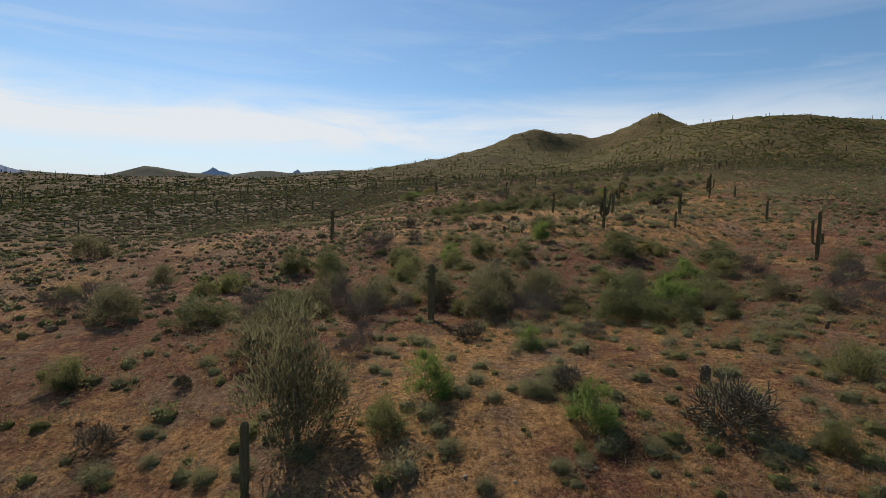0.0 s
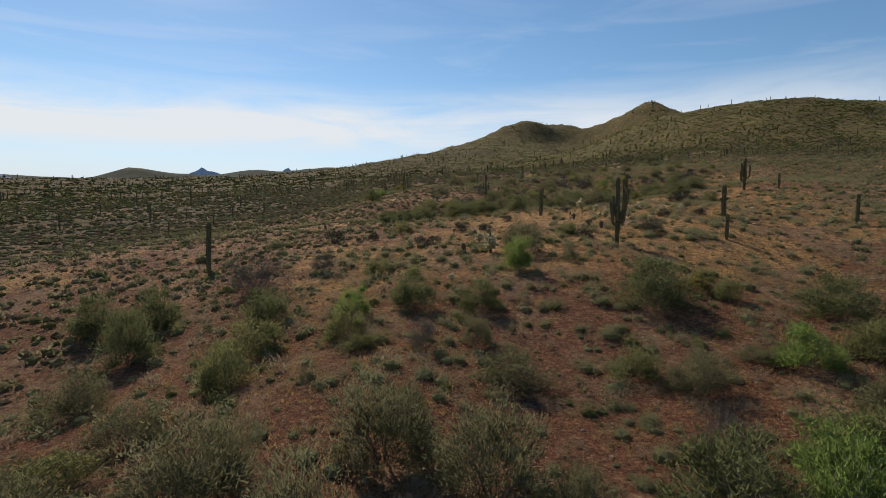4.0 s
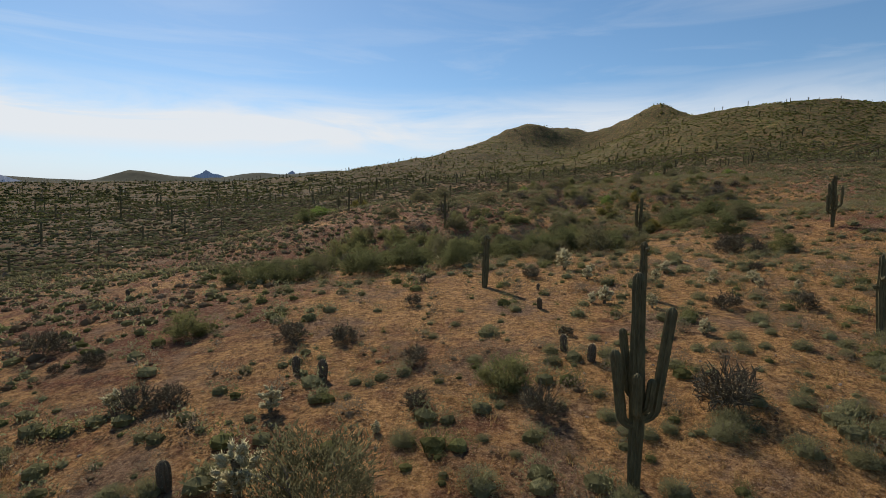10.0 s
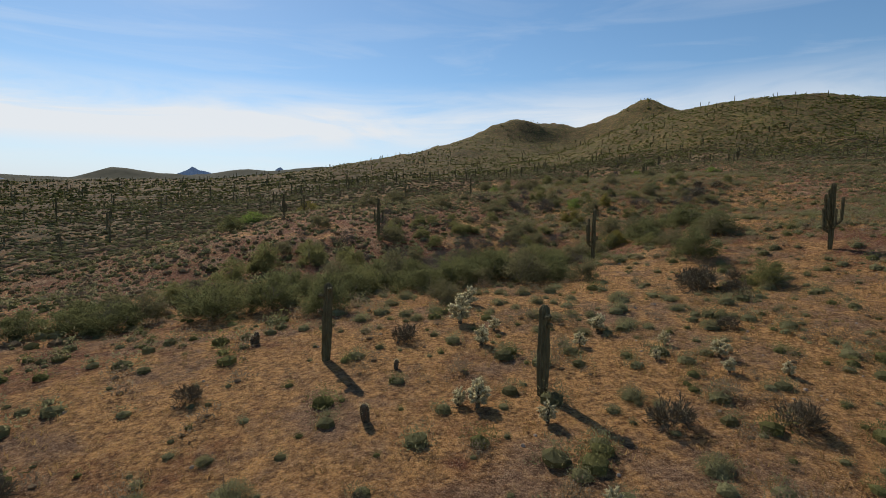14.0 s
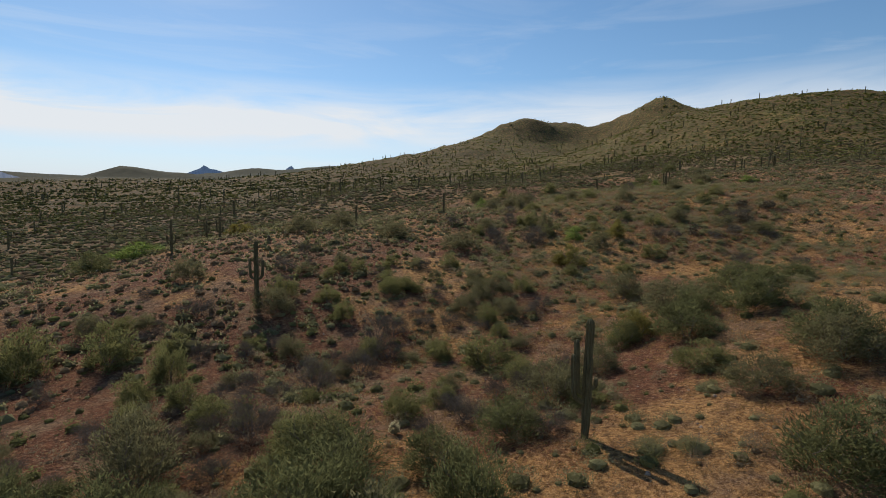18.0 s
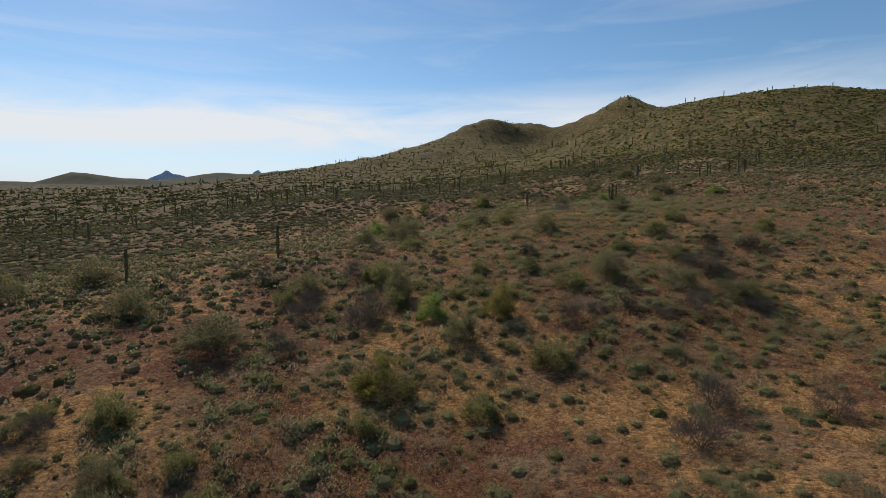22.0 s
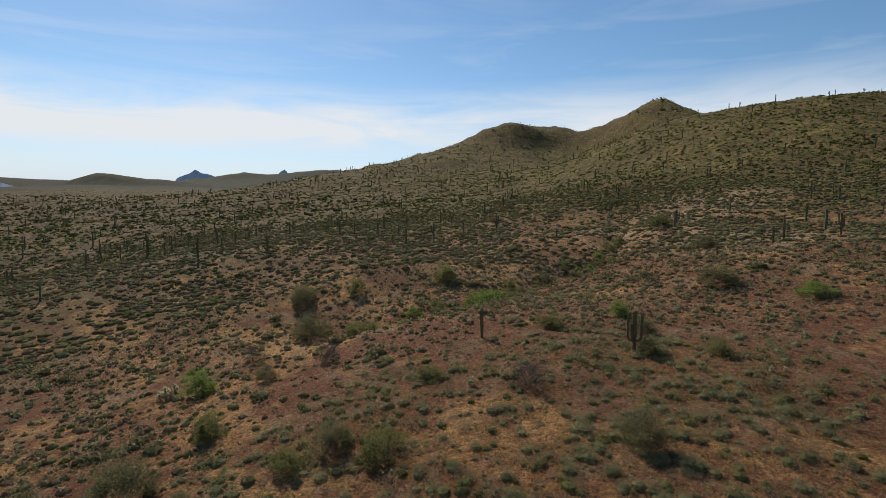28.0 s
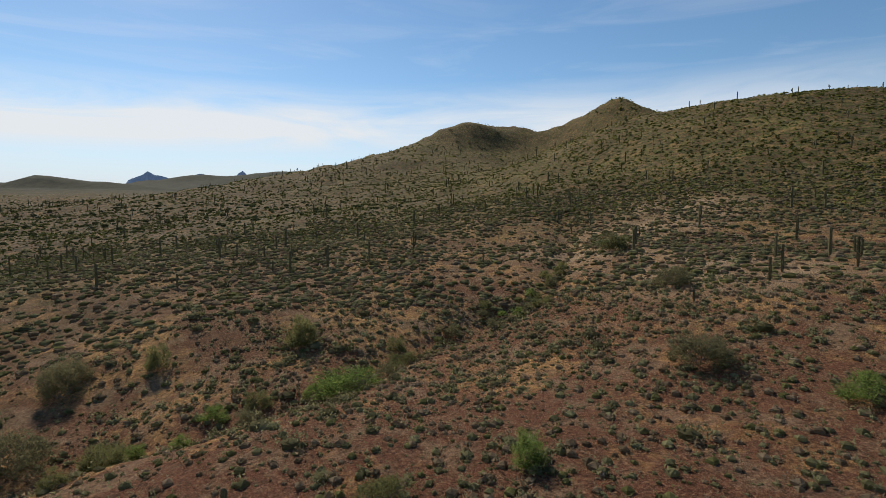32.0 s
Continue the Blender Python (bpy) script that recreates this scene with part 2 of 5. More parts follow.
def leaf_material(name, dark, light, glow, tint_scale=0.55):
    """Small leaves: colour by leaf and by plant, light comes through."""
    k = Nodes(name)
    per = k.geo.outputs["Random Per Island"]
    dark, light = (tuple(v * 0.92 for v in tone) for tone in (dark, light))
    c = k.mix(per, dark, light)
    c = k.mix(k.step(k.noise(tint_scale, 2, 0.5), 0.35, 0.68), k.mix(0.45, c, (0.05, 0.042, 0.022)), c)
    # dark flecks painted in for shaded gaps between leaves, with a matching bump
    leaf_gaps = k.noise(13.0, 5, 0.8)
    c = k.mix(k.step(leaf_gaps, 0.54, 0.36), c, k.mix(0.45, c, (0.020, 0.017, 0.010)))
    front = k.put(k.n.new("ShaderNodeBsdfDiffuse"), Color=c, Normal=k.bump(leaf_gaps, 0.6, 0.06))
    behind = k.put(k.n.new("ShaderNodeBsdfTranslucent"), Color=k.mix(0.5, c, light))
    m = k.put(k.n.new("ShaderNodeMixShader"), Fac=glow)
    k.l.new(front.outputs[0], m.inputs[1])
    k.l.new(behind.outputs[0], m.inputs[2])
    k.l.new(m.outputs[0], k.out.inputs["Surface"])
    return k.mat


def plain_material(name, dark, light, scale, rough=0.9, bump=0.3, stretch=None):
    k = Nodes(name)
    f = k.noise(scale, 6, 0.65, None, stretch)
    c = k.mix(k.step(f, 0.3, 0.7), dark, light)
    c = k.mix(k.step(k.noise(scale * 0.12, 3, 0.5), 0.35, 0.7), k.mix(0.3, c, dark), c)
    return k.principled(c, rough, k.bump(f, bump, 0.03), 0.2)


GROUND = ground_material()
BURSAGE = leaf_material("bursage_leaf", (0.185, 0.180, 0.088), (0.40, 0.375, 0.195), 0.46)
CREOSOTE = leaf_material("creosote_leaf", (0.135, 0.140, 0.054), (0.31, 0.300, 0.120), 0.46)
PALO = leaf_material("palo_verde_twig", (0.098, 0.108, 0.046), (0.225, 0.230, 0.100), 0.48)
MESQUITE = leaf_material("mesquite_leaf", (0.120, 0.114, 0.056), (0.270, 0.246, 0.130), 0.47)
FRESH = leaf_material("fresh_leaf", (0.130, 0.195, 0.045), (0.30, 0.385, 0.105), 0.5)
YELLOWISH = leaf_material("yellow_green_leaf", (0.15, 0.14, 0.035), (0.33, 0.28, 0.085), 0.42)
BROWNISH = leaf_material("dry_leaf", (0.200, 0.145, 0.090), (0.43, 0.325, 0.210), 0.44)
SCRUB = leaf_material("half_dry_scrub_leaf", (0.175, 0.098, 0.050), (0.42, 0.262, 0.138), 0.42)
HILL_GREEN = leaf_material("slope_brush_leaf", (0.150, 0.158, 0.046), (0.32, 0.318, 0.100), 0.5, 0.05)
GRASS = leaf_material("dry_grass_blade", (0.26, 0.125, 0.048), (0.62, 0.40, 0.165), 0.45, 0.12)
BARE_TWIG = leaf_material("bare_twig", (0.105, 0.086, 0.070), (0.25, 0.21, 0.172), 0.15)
BARK = plain_material("grey_bark", (0.10, 0.080, 0.062), (0.26, 0.215, 0.175), 14.0)
DEAD_WOOD = plain_material("dead_wood", (0.085, 0.070, 0.060), (0.22, 0.185, 0.16), 20.0)
SAGUARO = plain_material("saguaro_skin", (0.074, 0.062, 0.029), (0.180, 0.152, 0.076), 9.0, 0.8, 0.4, (1, 1, 0.25))
SAGUARO_TOP = plain_material("pale_spined_skin", (0.24, 0.205, 0.10), (0.54, 0.46, 0.27), 22.0, 0.9)
BARREL = plain_material("barrel_skin", (0.055, 0.052, 0.032), (0.21, 0.135, 0.085), 24.0, 0.8)
SPINES = leaf_material("pale_spine", (0.62, 0.52, 0.27), (1.0, 0.90, 0.58), 0.6)
CHOLLA_SKIN = plain_material("cholla_skin", (0.072, 0.056, 0.035), (0.195, 0.152, 0.094), 30.0)
STONE = plain_material("pale_stone", (0.24, 0.17, 0.12), (0.47, 0.37, 0.28), 8.0)


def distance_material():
    """Rock of the far backdrop; its faint blue glow stands in for haze."""
    k = Nodes("far_hazed_rock")
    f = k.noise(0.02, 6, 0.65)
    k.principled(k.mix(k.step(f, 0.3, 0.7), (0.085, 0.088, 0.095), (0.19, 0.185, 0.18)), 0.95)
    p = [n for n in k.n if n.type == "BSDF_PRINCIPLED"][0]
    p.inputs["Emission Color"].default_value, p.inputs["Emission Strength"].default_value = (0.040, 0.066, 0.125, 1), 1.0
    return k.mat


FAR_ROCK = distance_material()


# ---- mesh helpers ----
def fast_mesh(name, verts, faces, mat, smooth=False):
    """A mesh from an (n, 3) array and an (m, k) array of corners."""
    verts, faces = np.asarray(verts, np.float32), np.asarray(faces, np.int32)
    me = bpy.data.meshes.new(name)
    me.vertices.add(len(verts))
    me.vertices.foreach_set("co", verts.ravel())
    me.loops.add(faces.size)
    me.loops.foreach_set("vertex_index", faces.ravel())
    me.polygons.add(len(faces))
    me.polygons.foreach_set("loop_start", np.arange(0, faces.size, faces.shape[1], dtype=np.int32))
    me.polygons.foreach_set("use_smooth", np.full(len(faces), smooth))
    me.update(calc_edges=True)
    me.materials.append(mat)
    return me


def join(pieces):
    """One (verts, faces) out of several."""
    verts, faces, n = [], [], 0
    for v, f in pieces:
        verts.append(v)
        faces.append(np.asarray(f) + n)
        n += len(v)
    return np.concatenate(verts), np.concatenate(faces)


def part(name, geometry, mat, parent, label="", smooth=False):
    ob = new(name, fast_mesh(name, *geometry, mat, smooth))
    ob.parent = parent
    return tagged(ob, label, kind="stuff" if name == "spine_cover" else "")


def tube(path, radii, sides=5, ribs=0.0, cap=True):
    """A tapered tube of quads along a path; ribs: how deep every second side lies."""
    path, radii = np.asarray(path, float), np.asarray(radii, float)
    d = np.gradient(path, axis=0)
    d /= np.linalg.norm(d, axis=1, keepdims=True) + 1e-9
    side = np.cross(d, (0.31, 0.83, 0.12))
    side /= np.linalg.norm(side, axis=1, keepdims=True) + 1e-9
    other = np.cross(d, side)
    a = np.arange(sides) / sides * 2 * np.pi
    k = np.where(np.arange(sides) % 2 == 0, 1.0, 1.0 - ribs)
    ring = (np.cos(a) * k)[None, :, None] * side[:, None] + (np.sin(a) * k)[None, :, None] * other[:, None]
    verts = (path[:, None] + ring * radii[:, None, None]).reshape(-1, 3)
    i, j = np.meshgrid(np.arange(len(path) - 1), np.arange(sides), indexing="ij")
    i, j = i.ravel(), j.ravel()
    n = (j + 1) % sides
    return verts, np.stack([i * sides + j, i * sides + n, (i + 1) * sides + n, (i + 1) * sides + j], 1)


def unit(rng, n):
    v = rng.normal(size=(n, 3))
    return v / np.linalg.norm(v, axis=1, keepdims=True)


def blades(base, way, length, width, rng):
    """One thin triangle a leaf."""
    n = len(base)
    cross = np.cross(way, unit(rng, n))
    cross /= np.linalg.norm(cross, axis=1, keepdims=True) + 1e-9
    length, width = np.broadcast_to(length, n)[:, None], np.broadcast_to(width, n)[:, None]
    v = np.stack([base - cross * width / 2, base + cross * width / 2, base + way * length], 1).reshape(-1, 3)
    return v, np.arange(3 * n).reshape(-1, 3)


def value_noise(x, y, size, seed):
    """Smooth noise from 0 to 1 in the plan."""
    x, y = np.asarray(x, float) / size, np.asarray(y, float) / size
    i, j = np.floor(x), np.floor(y)
    u, v = x - i, y - j
    u, v = u * u * (3 - 2 * u), v * v * (3 - 2 * v)

    def corner(a, b):
        h = np.sin(a * 127.1 + b * 311.7 + seed * 74.7) * 43758.5453
        return h - np.floor(h)

    return (corner(i, j) * (1 - u) + corner(i + 1, j) * u) * (1 - v) + (corner(i, j + 1) * (1 - u) + corner(i + 1, j + 1) * u) * v


# ---- the ground: slopes, knolls and washes ----
TREND = (-2.4719, 0.06575, 0.11962, 0.05305)
HILLS = [
    (319.8, 915.3, 67.0, 173.3, -5.0, 61.6), (319.8, 884.2, 55.9, 424.7, 31.0, 35.1), (128.4, 994.5, 65.2, 41.6, -5.7, 28.0), (298.4, 491.0, 130.3, 144.6, -56.4, 49.3),
    (154.8, 1167.2, 452.2, 172.0, 243.8, 81.9), (243.3, 637.7, 88.2, 130.5, -42.3, 34.9), (532.2, 368.1, 104.6, 208.0, 15.8, 58.0),
]
# a round hill and low swells on the plain
FAR_HILLS = [
    (-1251.5, 1972.6, 101.1, 66.1, -1.6, 37.8), (-1086.2, 2029.7, 259.3, 69.4, -5.5, 27.1), (-804.0, 2551.0, 50.0, 60.0, 0.0, 34.0), (-1205.4, 3041.6, 146.2, 108.1, 10.4, 31.4),
    (-1564.1, 3267.8, 156.5, 79.9, -20.1, 43.9), (-1158.8, 2951.6, 595.8, 357.7, -7.3, 32.7), (-718.2, 3286.6, 525.6, 317.2, -15.3, 98.9), (-1861.7, 1839.7, 470.3, 409.5, -3.7, -23.2),
    (-1080, 1130, 260, 260, 0, -26), (-2650, 3150, 750, 750, 0, -75),
    (-750, 700, 190, 190, 0, -24), (-910, 900, 190, 190, 0, -16), (-1500, 1450, 300, 300, 0, -34), (-2130, 2080, 430, 430, 0, -44), (-3300, 3350, 900, 900, 0, -110),
]
KNOLLS = [
    (10, 30, 60, 0.89), (70, 192, 24, 2.3), (-20, 282, 36, 3.54), (-14, 144, 24, 2.77), (124, 246, 36, 2.96), (-14, -12, 16, 1.14),
    (46, 84, 24, 2.51), (2, 60, 16, 0.9), (34, 260, 16, 1.6), (18, 172, 16, 1.56), (2, -20, 16, 1.63), (-38, 0, 24, 1.11),
    (10, 124, 16, 0.86), (-14, 36, 16, 0.76),
]
WASHES = [
    (-80, 120, 60, -5.49), (34, 120, 24, -2.81), (-80, 300, 60, -4.33), (-80, 210, 60, -3.27), (-6, 100, 16, -1.9), (34, 236, 16, -2.37),
    (70, 144, 24, -0.93), (-38, 36, 16, -2.23), (74, 244, 16, -1.13), (-6, 12, 16, -1.03), (34, 108, 16, -1.74), (10, 192, 24, -1.36),
]
# banks, spurs and gullies
BANKS = [
    (40.0, 250.0, 40, -1.3), (21.0, 87.0, 18, -1.51), (-27.5, 15.5, 13, -2.45), (-40.0, 70.0, 40, 0.81), (63.5, 126.0, 13, -1.34), (44.0, 106.5, 13, 1.81),
    (-20.0, 250.0, 40, -2.61), (83.0, 243.0, 26, -2.28), (18.0, 15.5, 13, -0.71), (57.0, 168.0, 18, 0.85), (70.5, 141.0, 9, -1.75), (-14.5, 113.0, 13, 1.39),
    (12.0, 105.0, 9, -1.33), (18.0, 41.5, 13, 0.69), (-53.5, 15.5, 13, -2.0), (57.0, 145.5, 9, 0.98), (39.0, 73.5, 9, -1.37), (-42.0, 42.0, 18, 1.61),
    (25.5, 123.0, 9, 0.71), (11.5, 74.0, 13, 0.53), (-10.5, 10.5, 9, 1.25), (48.0, 127.5, 9, -0.96),
]
GULLIES = [
    (-28.5, 114.0, 9, 1.01), (5.0, 217.0, 26, -1.67), (75.0, 159.0, 9, 1.18), (30.0, 145.5, 9, -0.47), (25.5, 28.5, 9, -1.27), (-19.5, 100.5, 9, -1.12),
    (76.5, 262.5, 13, -1.67), (-1.5, -17.0, 13, -0.58), (18.0, 262.5, 13, -1.35), (70.0, 191.0, 13, -0.92), (7.5, 28.5, 9, 0.45), (52.5, 249.0, 9, -0.95),
    (66.0, 154.5, 9, -0.69), (3.0, 10.5, 9, -0.67), (-40.5, 100.0, 13, -1.71), (25.5, 100.5, 9, -0.8), (-15.0, 33.0, 9, -0.67), (111.0, 222.0, 18, -0.8),
    (-60.0, 126.0, 26, 1.23), (43.5, 87.0, 9, -0.61), (97.5, 244.5, 9, 0.84), (57.0, 223.5, 13, 0.87),
]
# the narrow wash of the last stretch
CHANNEL = [(33.8, 224.7), (36.3, 229.5), (46.3, 230.1), (56.0, 236.0), (64.8, 249.2), (76.0, 260.0), (84.6, 264.8), (92.5, 278.7), (99.3, 301.2), (109.7, 348.3)]


def landform(x, y):
    """The height of the ground, without its fine roughness."""
    x, y = np.asarray(x, float), np.asarray(y, float)
    z0, bx, by, rise = TREND
    z = z0 + bx * 300 * np.tanh(x / 300) + by * 500 * np.tanh(y / 500) + rise * np.maximum(0, np.hypot(x, y - 150) - 350)
    for cx, cy, rx, ry, turn, h in (*HILLS, *FAR_HILLS):
        c, s = math.cos(radians(turn)), math.sin(radians(turn))
        u, v = (c * (x - cx) + s * (y - cy)) / rx, (c * (y - cy) - s * (x - cx)) / ry
        z = z + h * np.exp(-(u * u + v * v))
    for cx, cy, r, h in (*KNOLLS, *WASHES, *BANKS, *GULLIES):
        z = z + h * np.exp(-((x - cx) ** 2 + (y - cy) ** 2) / r**2)
    near = np.full(np.shape(z), 1e9)
    for (ax, ay), (ex, ey) in zip(CHANNEL, CHANNEL[1:]):
        f = np.clip(((x - ax) * (ex - ax) + (y - ay) * (ey - ay)) / ((ex - ax) ** 2 + (ey - ay) ** 2), 0, 1)
        near = np.minimum(near, (x - ax - f * (ex - ax)) ** 2 + (y - ay - f * (ey - ay)) ** 2)
    return z - 1.5 * np.exp(-near / 3.6**2)


def ground_z(x, y):
    far = np.clip(np.hypot(np.asarray(x, float) - 40, np.asarray(y, float) - 120) / 260, 0.0, 3.0)
    rough = (value_noise(x, y, 5.2, 1) - 0.5) * 0.32 + (value_noise(x, y, 1.9, 2) - 0.5) * 0.13
    rough = rough + (value_noise(x, y, 26.0, 3) - 0.5) * 2.4 * far + (value_noise(x, y, 11.0, 4) - 0.5) * 1.1 * far
    return landform(x, y) + rough


def spaced(lo, hi, step, end_lo, end_hi, grow_lo, grow):
    mid = list(np.arange(lo, hi + step / 2, step))
    s, v = step, lo
    while v > end_lo:
        s *= grow_lo
        v -= s
        mid.insert(0, v)
    s, v = step, hi
    while v < end_hi:
        s *= grow
        v += s
        mid.append(v)
    return np.array(mid)


gx, gy = spaced(-55, 130, 1.9, -4600, 4600, 1.045, 1.032), spaced(-50, 300, 1.9, -3500, 4700, 1.12, 1.028)
px, py = np.meshgrid(gx, gy)
px, py = px.ravel(), py.ravel()
cols = len(gx)
ci, cj = np.meshgrid(np.arange(len(gy) - 1), np.arange(cols - 1), indexing="ij")
first = (ci * cols + cj).ravel()
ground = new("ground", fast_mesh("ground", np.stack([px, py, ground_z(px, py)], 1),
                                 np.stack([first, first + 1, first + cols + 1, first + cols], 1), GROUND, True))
tagged(ground, "sloping desert ground of rust soil, gravel and dry golden grass", "desert ground", kind="structure")

# mountains far behind the plain
def far_mountain(name, x, y, top, half, foot, outline, label, seed):
    """A ridge across the view: outline gives its height, 0 to 1, from one end to the other."""
    rng = np.random.default_rng(seed)
    n, rows = 64, 9
    u = np.linspace(0, 1, n)
    crest = np.interp(u, np.linspace(0, 1, len(outline)), outline) + rng.normal(0, 0.010, n) * np.sin(u * np.pi)
    way = np.array([x - 20.0, y - 60.0]) / math.hypot(x - 20, y - 60)
    across = np.array([way[1], -way[0]])
    verts = []
    for k in np.linspace(-1, 1, rows):
        slope = (1 - abs(k)) ** 0.8
        p = np.array([x, y]) + np.outer((u - 0.5) * 2 * half, across) + way * k * half * 0.55
        z = foot + (top - foot) * np.maximum(crest, 0) * slope * (1 + rng.normal(0, 0.05, n) * (k != 0))
        verts.append(np.stack([p[:, 0], p[:, 1], z], 1))
    i, j = np.meshgrid(np.arange(rows - 1), np.arange(n - 1), indexing="ij")
    a = (i * n + j).ravel()
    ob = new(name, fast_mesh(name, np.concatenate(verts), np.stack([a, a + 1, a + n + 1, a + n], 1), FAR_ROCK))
    return tagged(ob, label, "mountain", kind="structure")


far_mountain("backdrop_spire", -1996, 4137, 366, 165, 215, (0.30, 0.52, 0.60, 0.66, 0.73, 0.78, 0.86, 1.0, 0.93, 0.84, 0.80, 0.80, 0.76, 0.72, 0.66, 0.52, 0.30), "distant haze-blue rock spire with a forked top", 5)
far_mountain("backdrop_mesa", -1705, 4257, 358, 125, 215, (0.40, 0.62, 0.82, 0.86, 0.90, 0.97, 1.0, 0.95, 0.80, 0.60, 0.40), "distant low haze-blue mesa behind the plain", 6)
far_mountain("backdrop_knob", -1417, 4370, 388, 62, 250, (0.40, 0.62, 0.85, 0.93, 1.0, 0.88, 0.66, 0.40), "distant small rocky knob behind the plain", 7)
far_mountain("backdrop_range", -2985, 3085, 302, 460, 90, (0.30, 0.55, 0.72, 0.86, 0.96, 1.0, 0.95, 0.84, 0.76, 0.64, 0.54, 0.42, 0.30), "distant dark haze-blue mountain range at the horizon", 8)


# ---- saguaros ----
def ribbed(path, radii, ribs):
    return tube(path, radii, ribs * 2, 0.26)


def rounded(length, radius, body, cap=6):
    """Heights and radius factors along a stem of that length with a dome at its end."""
    a = np.linspace(0, 1, cap + 1)[1:] * 1.52
    d = min(radius * 1.25, length * 0.4)
    return np.r_[np.linspace(0, length - d, body), length - d + d * np.sin(a)], np.r_[np.ones(body), np.cos(a)]


def column(height, radius, lean, rng, body=16, cap=6):
    """The path and radii of an upright stem with a rounded crown."""
    z, k = rounded(height, radius, body, cap)
    f = z / height
    bend = np.cumsum(rng.normal(0, 0.006, (len(z), 2)), 0) * height * 0.22
    bend[body:] = bend[body - 1]
    path = np.stack([lean[0] * z + bend[:, 0], lean[1] * z + bend[:, 1], z - 0.12], 1)
    swell = 0.80 + 0.24 * np.sin(np.clip(f * 1.35, 0, 1) * np.pi * 0.85)
    swell *= 1 + rng.normal(0, 0.018, len(z))
    return path, radius * swell * k


# direction, height of the joint, height of the tip, width and reach of each arm
ARMS = {
    "great": [(183, 0.29, 0.63, 0.70, 2.9), (-4, 0.32, 0.82, 0.72, 3.1), (-40, 0.36, 0.53, 0.60, 2.0), (250, 0.34, 0.56, 0.66, 1.9), (140, 0.42, 0.74, 0.55, 1.7)],
    "stepped": [(180, 0.36, 0.80, 0.62, 1.7), (200, 0.30, 0.66, 0.60, 2.5), (0, 0.40, 0.50, 0.50, 1.4)],
    "crowded": [(180, 0.30, 0.80, 0.55, 1.9), (170, 0.25, 0.58, 0.60, 2.2), (200, 0.40, 0.74, 0.55, 1.6), (90, 0.35, 0.90, 0.60, 1.2), (-5, 0.36, 0.72, 0.62, 2.8), (-90, 0.30, 0.60, 0.55, 1.5)],
    "pair": [(185, 0.42, 0.70, 0.60, 2.0), (-5, 0.42, 0.68, 0.60, 2.2)],
    "low_pair": [(180, 0.26, 0.48, 0.55, 2.4), (0, 0.28, 0.52, 0.55, 2.3)],
    "forked": [(180, 0.30, 0.76, 0.70, 2.3), (10, 0.30, 0.52, 0.70, 2.0)],
    "candelabra": [(180, 0.25, 0.80, 0.62, 2.6), (0, 0.25, 0.84, 0.62, 2.6), (60, 0.3, 0.70, 0.6, 1.8), (210, 0.28, 0.66, 0.6, 1.6)],
}


def saguaro(x, y, height, arms, seed):
    rng = np.random.default_rng(seed)
    base = new("saguaro")
    base.matrix_basis = pose(x, y, float(ground_z(x, y)), 0, 0, 0)
    radius = 0.120 + 0.0115 * height
    radius *= 1.5 if arms == "k" else 1.12
    ribs = 11 if height > 5.5 else 9
    path, radii = column(height, radius, rng.normal(0, 0.012, 2), rng)
    part("trunk", ribbed(path, radii, ribs), SAGUARO, base, smooth=False)
    if arms == "k":
        for n in range(rng.integers(3, 6)):
            a, z = rng.uniform(0, 6.28), height * rng.uniform(0.55, 0.9)
            r = radius * rng.uniform(0.42, 0.62)
            out = np.array([math.cos(a), math.sin(a), 0.25])
            s = np.linspace(0, 1, 7)
            at = np.array([path[np.argmin(abs(path[:, 2] - z))][0], path[np.argmin(abs(path[:, 2] - z))][1], z])
            p = at + out * (radius * 0.7 + s[:, None] * r * 2.2)
            part("bud", ribbed(p, r * np.sqrt(np.clip(1 - (s * 2 - 0.9) ** 2 / 1.3, 0.002, 1)), 6), SAGUARO, base, "rounded young arm bud")
        return base
    a0 = rng.uniform(0, 6.28)
    shape = ARMS[arms] if arms in ARMS else None
    for n in range(len(shape) if shape else int(arms)):
        a = a0 + n * 2.4 + rng.normal(0, 0.25)
        z = height * rng.uniform(0.30, 0.50)
        rise = height * (rng.uniform(0.22, 0.48) if n else 0.46)
        r, reach = radius * rng.uniform(0.55, 0.72), radius * rng.uniform(2.0, 2.9)
        if shape:
            turn, low, top, wide, out_by = shape[n]
            a, z, rise, r, reach = radians(turn), height * low, height * (top - low) - radius * 1.5, radius * wide, radius * out_by * (1.3 if arms != "great" else 0.74)
        s = np.linspace(0, 1, 8)
        out = np.array([math.cos(a), math.sin(a)])
        k = np.argmin(abs(path[:, 2] - z))
        bend = np.stack([*(path[k, :2, None] + out[:, None] * reach * np.sin(s * np.pi / 2)), z + reach * 0.8 * (1 - np.cos(s * np.pi / 2))], 1)
        z2, k2 = rounded(rise, r, 9)
        z2, k2 = z2[1:], k2[1:]
        tilt = 0.13 if arms == "great" else 0.03
        shaft = bend[-1] + np.stack([out[0] * tilt * z2, out[1] * tilt * z2, z2], 1)
        part("arm", ribbed(np.concatenate([bend, shaft]), r * np.r_[0.82 + 0.18 * s, k2], 8), SAGUARO, base)
    return base


